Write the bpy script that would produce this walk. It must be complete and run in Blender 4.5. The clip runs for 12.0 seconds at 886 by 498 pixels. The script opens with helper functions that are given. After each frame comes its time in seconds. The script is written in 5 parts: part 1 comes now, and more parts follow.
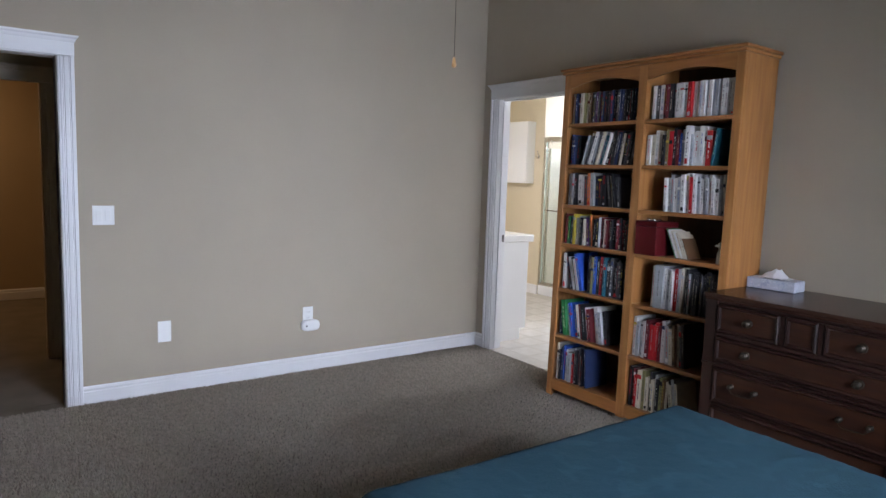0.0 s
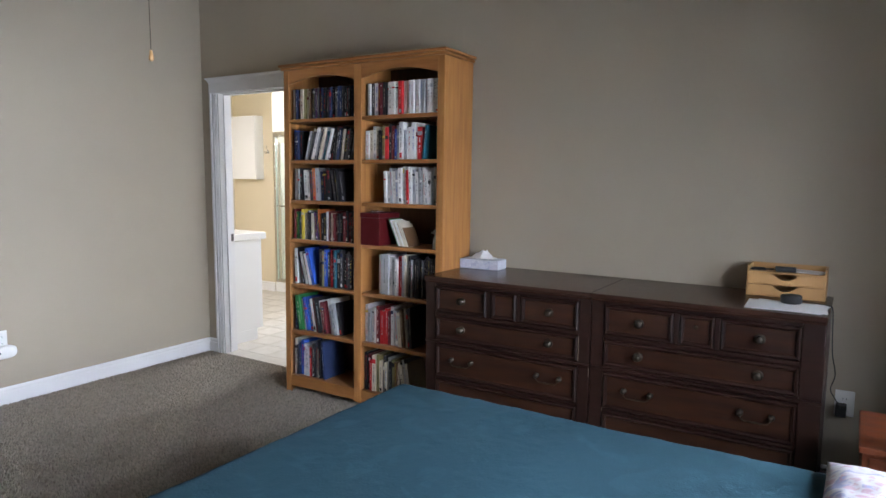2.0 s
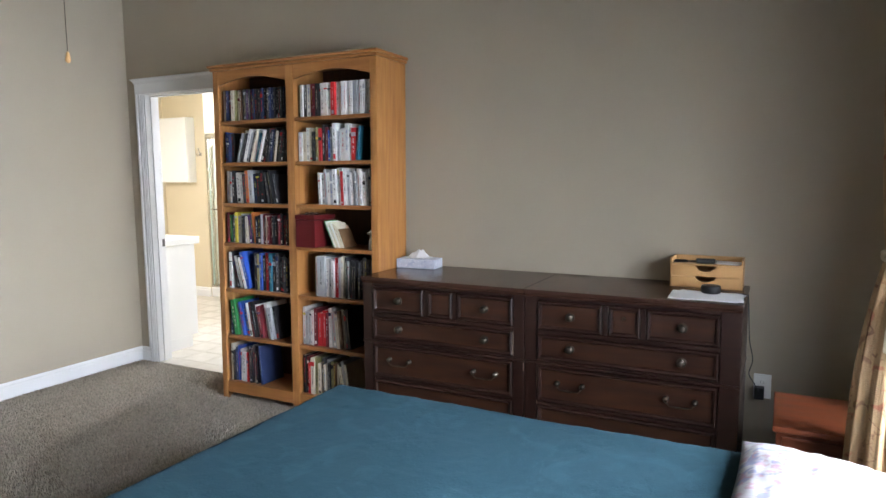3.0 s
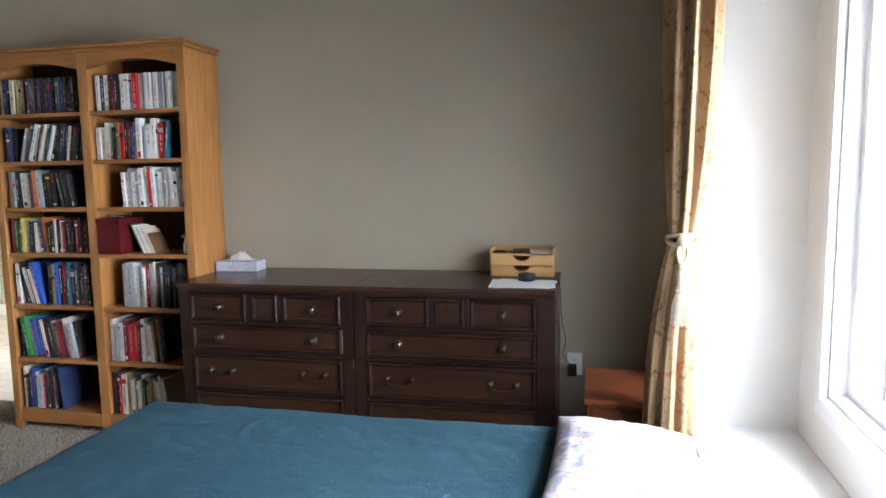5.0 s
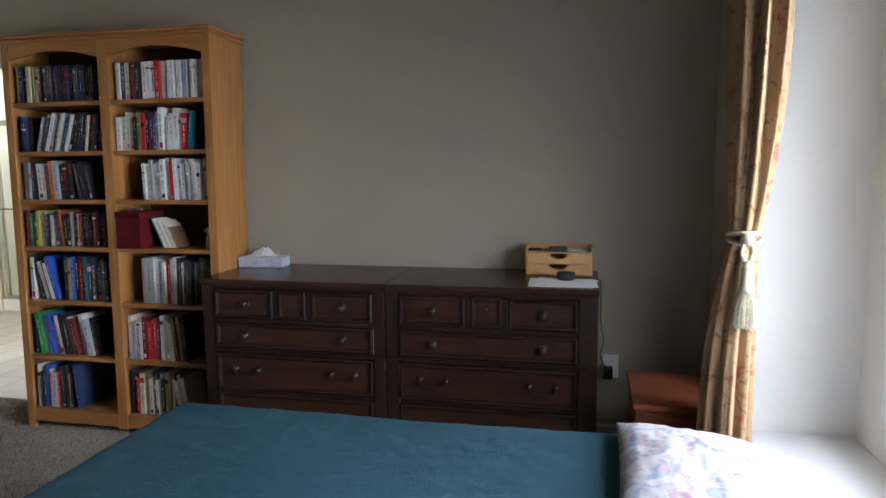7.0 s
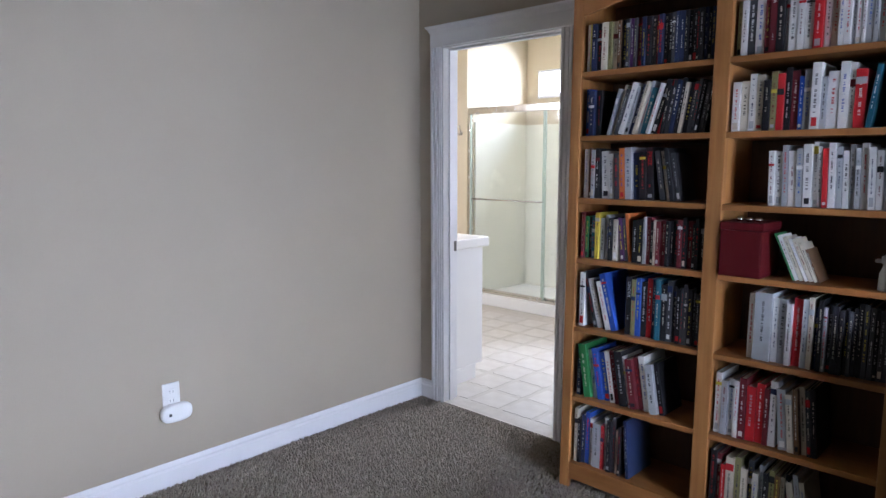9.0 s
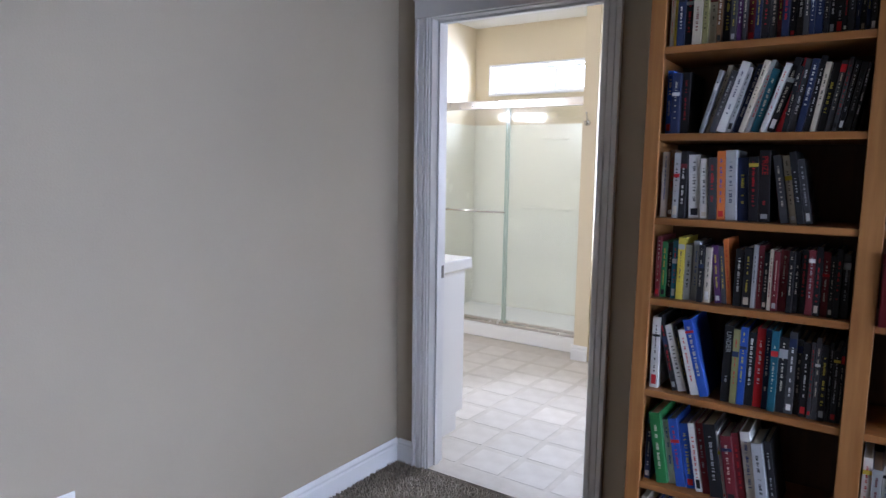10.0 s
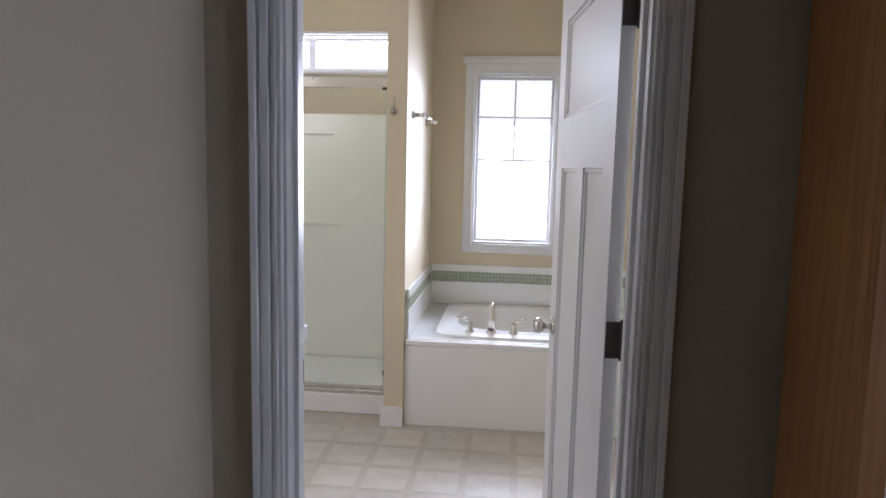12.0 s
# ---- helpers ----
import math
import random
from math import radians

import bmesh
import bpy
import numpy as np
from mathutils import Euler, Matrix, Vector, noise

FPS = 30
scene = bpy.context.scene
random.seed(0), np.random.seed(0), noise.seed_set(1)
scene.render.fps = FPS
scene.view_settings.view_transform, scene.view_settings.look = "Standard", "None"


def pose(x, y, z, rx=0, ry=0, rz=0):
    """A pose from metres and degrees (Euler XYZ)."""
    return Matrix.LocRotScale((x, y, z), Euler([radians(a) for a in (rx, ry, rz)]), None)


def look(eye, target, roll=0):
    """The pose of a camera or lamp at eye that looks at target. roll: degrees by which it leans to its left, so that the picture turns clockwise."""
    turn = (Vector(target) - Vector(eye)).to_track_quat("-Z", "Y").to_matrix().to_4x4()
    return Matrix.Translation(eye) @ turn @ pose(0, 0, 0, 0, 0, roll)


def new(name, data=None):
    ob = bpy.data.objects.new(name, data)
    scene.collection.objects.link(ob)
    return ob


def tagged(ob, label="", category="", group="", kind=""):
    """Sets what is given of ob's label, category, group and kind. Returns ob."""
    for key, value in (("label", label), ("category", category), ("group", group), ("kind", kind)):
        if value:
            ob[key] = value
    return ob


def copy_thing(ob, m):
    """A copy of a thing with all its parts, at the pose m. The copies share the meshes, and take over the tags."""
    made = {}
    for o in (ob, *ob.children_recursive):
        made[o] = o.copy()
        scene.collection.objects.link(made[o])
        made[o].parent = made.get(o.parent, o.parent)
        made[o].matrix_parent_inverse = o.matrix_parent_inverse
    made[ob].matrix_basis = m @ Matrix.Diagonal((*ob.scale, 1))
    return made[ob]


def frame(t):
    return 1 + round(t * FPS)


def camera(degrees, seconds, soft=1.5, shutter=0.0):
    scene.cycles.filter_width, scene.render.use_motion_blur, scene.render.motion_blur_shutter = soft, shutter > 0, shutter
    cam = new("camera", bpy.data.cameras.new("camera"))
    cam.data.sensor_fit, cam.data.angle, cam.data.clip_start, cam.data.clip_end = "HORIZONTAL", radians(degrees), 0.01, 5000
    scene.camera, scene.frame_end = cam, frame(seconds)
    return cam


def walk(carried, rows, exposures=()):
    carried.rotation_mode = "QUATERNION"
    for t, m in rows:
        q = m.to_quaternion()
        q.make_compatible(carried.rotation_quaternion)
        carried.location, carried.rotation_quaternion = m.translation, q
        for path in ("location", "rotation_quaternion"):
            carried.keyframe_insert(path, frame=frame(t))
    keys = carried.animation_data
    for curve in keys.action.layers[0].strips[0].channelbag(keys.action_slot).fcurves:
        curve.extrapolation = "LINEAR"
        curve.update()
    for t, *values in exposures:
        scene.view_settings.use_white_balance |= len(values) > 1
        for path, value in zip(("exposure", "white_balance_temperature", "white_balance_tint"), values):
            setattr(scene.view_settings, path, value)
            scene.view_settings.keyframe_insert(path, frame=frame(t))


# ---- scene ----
cam = camera(67.6, 12.0)
PATH = [
    (0, (4.381, -3.522, 1.453), (2.766, -2.363, 1.23), 1.9),
    (0.5, (4.4, -3.506, 1.461), (2.923, -2.177, 1.234), 1.6),
    (1, (4.422, -3.496, 1.464), (3.116, -1.998, 1.238), 1.2),
    (1.5, (4.456, -3.487, 1.47), (3.286, -1.881, 1.242), 0.9),
    (2, (4.473, -3.497, 1.467), (3.413, -1.817, 1.24), 0.4),
    (2.5, (4.495, -3.509, 1.468), (3.508, -1.784, 1.242), -0.0),
    (3, (4.52, -3.504, 1.47), (3.61, -1.737, 1.242), -0.4),
    (3.5, (4.538, -3.503, 1.463), (3.737, -1.684, 1.239), -0.5),
    (3.7, (4.542, -3.495, 1.451), (3.794, -1.653, 1.23), -0.5),
    (5.3, (4.532, -3.474, 1.466), (4.138, -1.528, 1.228), -1.1),
    (5.5, (4.529, -3.467, 1.454), (4.147, -1.518, 1.222), -1.1),
    (6, (4.524, -3.458, 1.456), (4.154, -1.507, 1.22), -1.2),
    (6.5, (4.489, -3.442, 1.446), (4.12, -1.49, 1.211), -0.8),
    (7, (4.333, -3.406, 1.444), (3.911, -1.466, 1.199), -0.5),
    (7.5, (4.099, -3.188, 1.464), (3.226, -1.412, 1.175), -2.2),
    (7.7, (3.992, -3.086, 1.454), (2.916, -1.423, 1.175), -2.5),
    (8.5, (3.25, -2.97, 1.45), (2.01, -1.43, 1.175), -1.0),
    (9.3, (2.547, -2.663, 1.448), (1.15, -1.257, 1.182), 0.2),
    (9.5, (2.355, -2.603, 1.435), (0.998, -1.157, 1.17), 0.3),
    (10, (1.933, -2.433, 1.445), (0.809, -0.798, 1.189), 0.8),
    (10.5, (1.551, -2.169, 1.48), (0.577, -0.441, 1.228), 0.7),
    (11, (1.184, -1.965, 1.459), (0.419, -0.134, 1.21), 1.8),
    (11.5, (0.899, -1.701, 1.43), (0.386, 0.218, 1.188), 1.2),
    (12, (0.692, -1.452, 1.446), (0.491, 0.524, 1.208), 1.3),
]
walk(cam, [(t, look(eye, target, roll)) for t, eye, target, roll in PATH],
     exposures=[(0.0, -0.74, 6000, 19), (1.5, -0.56, 6100, 17), (2.5, -0.18, 6250, 15), (3.5, 0.08, 6400, 13), (5.5, -0.16, 6350, 13), (6.0, -0.45, 6350, 13), (7.0, -0.77, 6250, 13), (7.5, -0.52, 6250, 15),
                (9.5, -0.65, 5600, 21), (10.5, -0.95, 5700, 21), (12.0, -1.5, 5850, 22)])

# ---- world and light ----
world = bpy.data.worlds.new("world")
scene.world = world
world.use_nodes = True
sky = world.node_tree.nodes.new("ShaderNodeTexSky")
sky.sky_type, sky.sun_disc = "NISHITA", False
sky.sun_elevation, sky.sun_rotation = radians(40), radians(200)
world.node_tree.links.new(sky.outputs[0], world.node_tree.nodes["Background"].inputs[0])
world.node_tree.nodes["Background"].inputs[1].default_value = 0.08


def area_lamp(name, m, width, height, watts, colour, spread=180):
    data = bpy.data.lights.new(name, "AREA")
    data.shape, data.size, data.size_y, data.energy, data.color = "RECTANGLE", width, height, watts, colour
    data.spread = radians(spread)
    ob = new(name, data)
    ob.matrix_world = m
    return ob


# daylight standing in the openings of the windows
for k in range(5):  # sky light slants down into the room
    z = 0.845 + 0.26 * k
    area_lamp("bay_window_daylight", look((5.54, -1.885, z), (4.54, -1.885, z - 0.53)), 1.58, 0.20, 11, (0.78, 0.88, 1.0), 128)
area_lamp("bay_window_skylight", look((5.53, -1.885, 1.365), (4.53, -1.885, 1.10)), 1.58, 1.30, 71, (0.78, 0.88, 1.0), 90)
area_lamp("tub_window_daylight", look((0.695, 3.352, 1.53), (0.695, 1.1, 1.25)), 0.48, 1.06, 84, (0.84, 0.92, 1.0), 104)
area_lamp("transom_daylight", look((-0.77, 3.352, 2.245), (-0.77, 1.1, 1.6)), 1.1, 0.19, 60, (0.84, 0.92, 1.0))
area_lamp("vanity_lamp_light", look((-1.55, 0.30, 1.97), (-0.5, 1.5, 0.0)), 0.56, 0.12, 42, (1.0, 0.98, 0.95))
area_lamp("far_room_lamp_light", look((-2.9, -4.0, 2.55), (-2.9, -4.0, 0)), 0.3, 0.3, 14, (1.0, 0.62, 0.28))


# ---- materials ----
def material(name, base, rough=0.6, metal=0.0, var=0.12, scale=6.0, fine=0.0, fine_scale=250.0, stretch=(1, 1, 1), second=None, coat=0.0, piece=0.0, spec=0.5):
    """A surface with stains at a large scale and grain at a fine one; second: the colour that the grain runs to."""
    m = bpy.data.materials.new(name)
    m.use_nodes = True
    t = m.node_tree
    n, l = t.nodes, t.links
    b = n["Principled BSDF"]
    b.inputs["Roughness"].default_value, b.inputs["Metallic"].default_value = rough, metal
    b.inputs["Coat Weight"].default_value = coat
    b.inputs["Specular IOR Level"].default_value = spec
    co = n.new("ShaderNodeTexCoord")
    mp = n.new("ShaderNodeMapping")
    mp.inputs["Scale"].default_value = stretch
    l.new(co.outputs["Object"], mp.inputs["Vector"])
    big = n.new("ShaderNodeTexNoise")
    big.inputs["Scale"].default_value, big.inputs["Detail"].default_value = scale, 5
    l.new(mp.outputs[0], big.inputs["Vector"])
    ramp = n.new("ShaderNodeValToRGB")
    lo = second or tuple(c * (1 - var) for c in base)
    ramp.color_ramp.elements[0].color, ramp.color_ramp.elements[1].color = (*lo, 1), (*base, 1)
    ramp.color_ramp.elements[0].position, ramp.color_ramp.elements[1].position = 0.32, 0.68
    l.new(big.outputs["Fac"], ramp.inputs[0])
    colour = ramp.outputs[0]
    if piece:
        info = n.new("ShaderNodeObjectInfo")
        mr = n.new("ShaderNodeMapRange")
        mr.inputs["To Min"].default_value, mr.inputs["To Max"].default_value = 1 - piece, 1 + piece
        l.new(info.outputs["Random"], mr.inputs["Value"])
        hs = n.new("ShaderNodeHueSaturation")
        l.new(mr.outputs[0], hs.inputs["Value"])
        l.new(colour, hs.inputs["Color"])
        colour = hs.outputs[0]
    l.new(colour, b.inputs["Base Color"])
    rr = n.new("ShaderNodeMapRange")
    rr.inputs["To Min"].default_value, rr.inputs["To Max"].default_value = max(0.02, rough - 0.08), min(1, rough + 0.08)
    l.new(big.outputs["Fac"], rr.inputs["Value"])
    l.new(rr.outputs[0], b.inputs["Roughness"])
    if fine:
        small = n.new("ShaderNodeTexNoise")
        small.inputs["Scale"].default_value, small.inputs["Detail"].default_value = fine_scale, 3
        l.new(mp.outputs[0], small.inputs["Vector"])
        bump = n.new("ShaderNodeBump")
        bump.inputs["Strength"].default_value, bump.inputs["Distance"].default_value = fine, 0.004
        l.new(small.outputs["Fac"], bump.inputs["Height"])
        l.new(bump.outputs[0], b.inputs["Normal"])
    return m


def glowing(name, colour, strength):
    m = bpy.data.materials.new(name)
    m.use_nodes = True
    n = m.node_tree.nodes
    e = n.new("ShaderNodeEmission")
    e.inputs[0].default_value, e.inputs[1].default_value = (*colour, 1), strength
    m.node_tree.links.new(e.outputs[0], n["Material Output"].inputs[0])
    return m


def glass(name, colour, rough):
    m = material(name, colour, rough, var=0.02, scale=3)
    b = m.node_tree.nodes["Principled BSDF"]
    b.inputs["Transmission Weight"].default_value = 1.0
    b.inputs["IOR"].default_value = 1.45
    return m


WALL = material("bedroom_wall_paint", (0.395, 0.338, 0.255), 0.75, var=0.05, scale=1.7, fine=0.16, fine_scale=160)
HALL = material("hall_wall_paint", (0.46, 0.36, 0.22), 0.75, var=0.05, scale=1.7, fine=0.12, fine_scale=160)
BATH = material("bathroom_wall_paint", (0.68, 0.59, 0.42), 0.6, var=0.05, scale=2.0, fine=0.12, fine_scale=160)
CEIL = material("ceiling_paint", (0.74, 0.72, 0.67), 0.85, var=0.05, scale=3, fine=0.3, fine_scale=70)
TRIM = material("white_trim_paint", (0.80, 0.80, 0.80), 0.38, var=0.04, scale=5, fine=0.04, fine_scale=60)
ALCOVE = material("alcove_paint", (0.78, 0.77, 0.73), 0.7, var=0.03, scale=2, fine=0.1, fine_scale=160)
CARPET = material("taupe_carpet", (0.25, 0.215, 0.165), 1.0, var=0.2, scale=4.5, fine=1.0, fine_scale=120, spec=0.1)
TUFT = material("carpet_yarn", (0.44, 0.38, 0.305), 1.0, var=0.35, scale=55, fine=0.4, fine_scale=300, spec=0.1)
OAK = material("honey_oak", (0.40, 0.183, 0.053), 0.45, scale=3.2, stretch=(14, 14, 1.1), second=(0.29, 0.116, 0.030), fine=0.12, fine_scale=60)
# same oak, with the shade behind the books put into its colour
OAK_BACK_SHADED = material("shaded_oak_back_panel", (0.11, 0.048, 0.018), 0.6, scale=3.2, stretch=(14, 14, 1.1), second=(0.075, 0.032, 0.012))
OAK_ACROSS = material("honey_oak_across", (0.36, 0.152, 0.041), 0.45, scale=3.2, stretch=(1.1, 14, 14), second=(0.27, 0.108, 0.028), fine=0.12, fine_scale=60)
MAHOGANY_DARK = material("dark_mahogany_frame", (0.024, 0.0088, 0.0052), 0.36, spec=0.4, scale=3.0, stretch=(1.2, 12, 12), second=(0.014, 0.006, 0.0042), fine=0.08, fine_scale=50)
MAHOGANY = material("dark_mahogany", (0.046, 0.0155, 0.0060), 0.4, spec=0.35, scale=3.0, stretch=(1.2, 12, 12), second=(0.018, 0.007, 0.0045), fine=0.08, fine_scale=50)
MAHOGANY_TOP = material("dark_polished_mahogany_top", (0.042, 0.017, 0.010), 0.22, scale=3.0, stretch=(1.2, 12, 12), second=(0.030, 0.012, 0.008), fine=0.05, fine_scale=50)
CHERRY = material("cherry_wood", (0.19, 0.050, 0.019), 0.42, spec=0.3, scale=3.0, stretch=(1.2, 10, 10), second=(0.12, 0.031, 0.013), fine=0.08, fine_scale=50)
PINE = material("birch_ply", (0.54, 0.31, 0.12), 0.5, scale=3.0, stretch=(1.2, 10, 10), second=(0.52, 0.29, 0.11), fine=0.1, fine_scale=60)
BRASS = material("antique_brass", (0.15, 0.125, 0.095), 0.45, 1.0, var=0.45, scale=30)
NICKEL = material("satin_nickel", (0.66, 0.64, 0.60), 0.25, 1.0, var=0.08, scale=20)
BRONZE = material("dark_hinge_metal", (0.16, 0.15, 0.14), 0.4, 0.9, var=0.2, scale=30)
WHITE = material("white_plastic", (0.80, 0.80, 0.78), 0.4, var=0.03, scale=12)
LINEN = material("white_linen", (0.80, 0.79, 0.77), 0.9, var=0.04, scale=8, fine=0.4, fine_scale=300)
BLACK = material("black_plastic", (0.015, 0.015, 0.016), 0.45, var=0.2, scale=20)
PORCELAIN = material("white_acrylic", (0.84, 0.84, 0.82), 0.18, var=0.02, scale=3)
SURROUND = material("shower_surround_acrylic", (0.86, 0.85, 0.75), 0.25, var=0.02, scale=3)
LAMINATE = material("white_laminate", (0.82, 0.82, 0.81), 0.35, var=0.03, scale=3)
VINYL = material("vinyl_tile_cream", (0.62, 0.58, 0.515), 0.4, scale=9, second=(0.53, 0.485, 0.42), fine=0.15, fine_scale=120, piece=0.06)
VINYL_BAND = material("vinyl_band_tan", (0.56, 0.515, 0.445), 0.45, scale=14, second=(0.49, 0.445, 0.375), fine=0.2, fine_scale=120)
MOSAIC = material("green_glass_mosaic", (0.46, 0.475, 0.38), 0.2, scale=60, second=(0.30, 0.36, 0.25))
PAPER = material("book_pages", (0.68, 0.62, 0.50), 0.9, scale=4, stretch=(90, 1, 1), second=(0.55, 0.49, 0.38))
SHEET = material("printer_paper", (0.80, 0.80, 0.80), 0.8, var=0.03, scale=5)
ROPE = material("cream_rope", (0.72, 0.62, 0.45), 0.8, var=0.3, scale=90, fine=0.8, fine_scale=400)
PANE = glass("window_glass", (1, 1, 1), 0.0)
GLASS_EDGE = material("green_glass_edge", (0.50, 0.60, 0.52), 0.15, var=0.1, scale=8)
SHOWER_GLASS = glass("greenish_shower_glass", (0.97, 0.995, 0.965), 0.04)
DAY = glowing("overcast_daylight", (0.88, 0.94, 1.0), 8.0)
DAY_BATH = glowing("overcast_daylight_bathroom", (0.97, 0.985, 1.0), 3.2)
LAMP_GLOW = glowing("lamp_glass", (1.0, 0.93, 0.80), 5.0)
AMBER_GLOW = glowing("amber_lamp_glass", (1.0, 0.62, 0.28), 4.0)

BOOK_COLOURS = dict(w=(0.74, 0.73, 0.70), c=(0.62, 0.56, 0.44), k=(0.016, 0.016, 0.018), n=(0.022, 0.035, 0.09), b=(0.03, 0.09, 0.40),
                    r=(0.52, 0.022, 0.025), m=(0.16, 0.022, 0.028), o=(0.62, 0.17, 0.04), g=(0.03, 0.20, 0.06), y=(0.62, 0.50, 0.06), t=(0.02, 0.12, 0.17),
                    s=(0.40, 0.41, 0.42), p=(0.09, 0.03, 0.12), l=(0.26, 0.24, 0.10), d=(0.06, 0.06, 0.065), u=(0.16, 0.085, 0.04))
BOOK_MATS = {k: material("book_cover_" + k, c, 0.5, var=0.16, scale=18, fine=0.08, fine_scale=200, spec=0.25) for k, c in BOOK_COLOURS.items()}


def fabric(name, base, second, third=None, amount=0.5, scale=9.0, weave=420.0, bump=0.35, rough=0.95, rare=0.55):
    """Cloth with blotches of a second and a third colour, and a weave."""
    m = material(name, base, rough, scale=2.4, second=tuple(c * 0.86 for c in base), fine=bump, fine_scale=weave, spec=0.15)
    n, l = m.node_tree.nodes, m.node_tree.links
    b = n["Principled BSDF"]
    old = b.inputs["Base Color"].links[0].from_socket
    co = n.new("ShaderNodeTexCoord")
    for k, colour in enumerate(c for c in (second, third) if c):
        tex = n.new("ShaderNodeTexNoise")
        tex.inputs["Scale"].default_value, tex.inputs["Detail"].default_value, tex.inputs["Distortion"].default_value = scale * (1 + 0.7 * k), 4, 1.2
        off = n.new("ShaderNodeMapping")
        off.inputs["Location"].default_value = (3.1 * k, 1.7 * k, 0.4 * k)
        l.new(co.outputs["Object"], off.inputs[0])
        l.new(off.outputs[0], tex.inputs["Vector"])
        rp = n.new("ShaderNodeValToRGB")
        rp.color_ramp.elements[0].position, rp.color_ramp.elements[1].position = rare, rare + 0.07
        rp.color_ramp.elements[0].color, rp.color_ramp.elements[1].color = (0, 0, 0, 1), (amount, amount, amount, 1)
        l.new(tex.outputs["Fac"], rp.inputs[0])
        mix = n.new("ShaderNodeMix")
        mix.data_type = "RGBA"
        l.new(rp.outputs[0], mix.inputs[0])
        l.new(old, mix.inputs[6])
        mix.inputs[7].default_value = (*colour, 1)
        old = mix.outputs[2]
    l.new(old, b.inputs["Base Color"])
    return m


TEAL = fabric("teal_blanket", (0.0165, 0.047, 0.063), (0.022, 0.058, 0.076), None, 0.5, 6, 110, 0.5)
FLORAL = fabric("floral_pillowcase", (0.42, 0.405, 0.41), (0.17, 0.19, 0.31), (0.33, 0.20, 0.23), 0.75, 15, 500, 0.2, 0.95, 0.54)
CURTAIN = fabric("gold_floral_curtain", (0.36, 0.235, 0.125), (0.27, 0.085, 0.05), (0.13, 0.06, 0.035), 0.75, 13, 300, 0.4, 0.75, 0.585)
TISSUE_BOX = fabric("blue_grey_printed_card", (0.55, 0.57, 0.64), (0.32, 0.36, 0.50), (0.70, 0.70, 0.74), 0.6, 45, 200, 0.05, 0.6)


# ---- helpers for meshes ----
def add_box(bm, x0, y0, z0, x1, y1, z1, bevel=0.0, segs=2):
    verts = [bm.verts.new(c) for c in ((x0, y0, z0), (x1, y0, z0), (x1, y1, z0), (x0, y1, z0), (x0, y0, z1), (x1, y0, z1), (x1, y1, z1), (x0, y1, z1))]
    faces = [bm.faces.new([verts[i] for i in q]) for q in ((3, 2, 1, 0), (4, 5, 6, 7), (0, 1, 5, 4), (1, 2, 6, 5), (2, 3, 7, 6), (3, 0, 4, 7))]
    if bevel:
        bmesh.ops.bevel(bm, geom=list({e for f in faces for e in f.edges}), offset=bevel, segments=segs, affect="EDGES", profile=0.5)


def add_lathe(bm, profile, m=Matrix.Identity(4), segs=20, cap=True):
    """Turns (radius, height) pairs round z, then lays them by m."""
    rings = [[bm.verts.new(m @ Vector((r * math.cos(2 * math.pi * k / segs), r * math.sin(2 * math.pi * k / segs), h))) for k in range(segs)] for r, h in profile]
    for a, b in zip(rings, rings[1:]):
        for k in range(segs):
            bm.faces.new((a[k], a[(k + 1) % segs], b[(k + 1) % segs], b[k]))
    if cap:
        bm.faces.new(rings[0][::-1])
        bm.faces.new(rings[-1])


def add_tube(bm, points, radius, segs=10):
    """A round bar along points; radius: one number or one for each point."""
    points = [Vector(p) for p in points]
    rings = []
    for i, p in enumerate(points):
        way = (points[min(i + 1, len(points) - 1)] - points[max(i - 1, 0)]).normalized()
        side = way.orthogonal().normalized() if i == 0 else (side - way * side.dot(way)).normalized()
        up = way.cross(side)
        r = radius[i] if isinstance(radius, (list, tuple)) else radius
        rings.append([bm.verts.new(p + r * (math.cos(2 * math.pi * k / segs) * side + math.sin(2 * math.pi * k / segs) * up)) for k in range(segs)])
    for a, b in zip(rings, rings[1:]):
        for k in range(segs):
            bm.faces.new((a[k], a[(k + 1) % segs], b[(k + 1) % segs], b[k]))
    bm.faces.new(rings[0][::-1])
    bm.faces.new(rings[-1])


def finish(bm, name, mat, smooth):
    bmesh.ops.recalc_face_normals(bm, faces=bm.faces[:])
    me = bpy.data.meshes.new(name)
    bm.to_mesh(me)
    bm.free()
    me.materials.append(mat)
    if smooth:
        me.polygons.foreach_set("use_smooth", [True] * len(me.polygons))
    return me


def part(name, bm, mat, parent=None, label="", smooth=False):
    ob = new(name, finish(bm, name, mat, smooth))
    ob.parent = parent
    return tagged(ob, label)


def box_part(name, dims, mat, parent=None, bevel=0.003, label="", segs=2):
    bm = bmesh.new()
    add_box(bm, *dims, bevel=bevel, segs=segs)
    return part(name, bm, mat, parent, label)


def boxes_part(name, many, mat, parent=None, bevel=0.0, label=""):
    bm = bmesh.new()
    for dims in many:
        add_box(bm, *dims, bevel=bevel)
    return part(name, bm, mat, parent, label)


def split_part(name, many, mat, parent, bevel=0.0):
    for dims in many:
        box_part(name, dims, mat, parent, bevel)


def thing(name, m, label, category, group=""):
    ob = new(name)
    ob.empty_display_size = 0.1
    ob.matrix_world = m
    return tagged(ob, label, category, group)


def structure(name, many, mat, label, category, bevel=0.0):
    return tagged(boxes_part(name, many, mat, None, bevel), label, category, kind="structure")


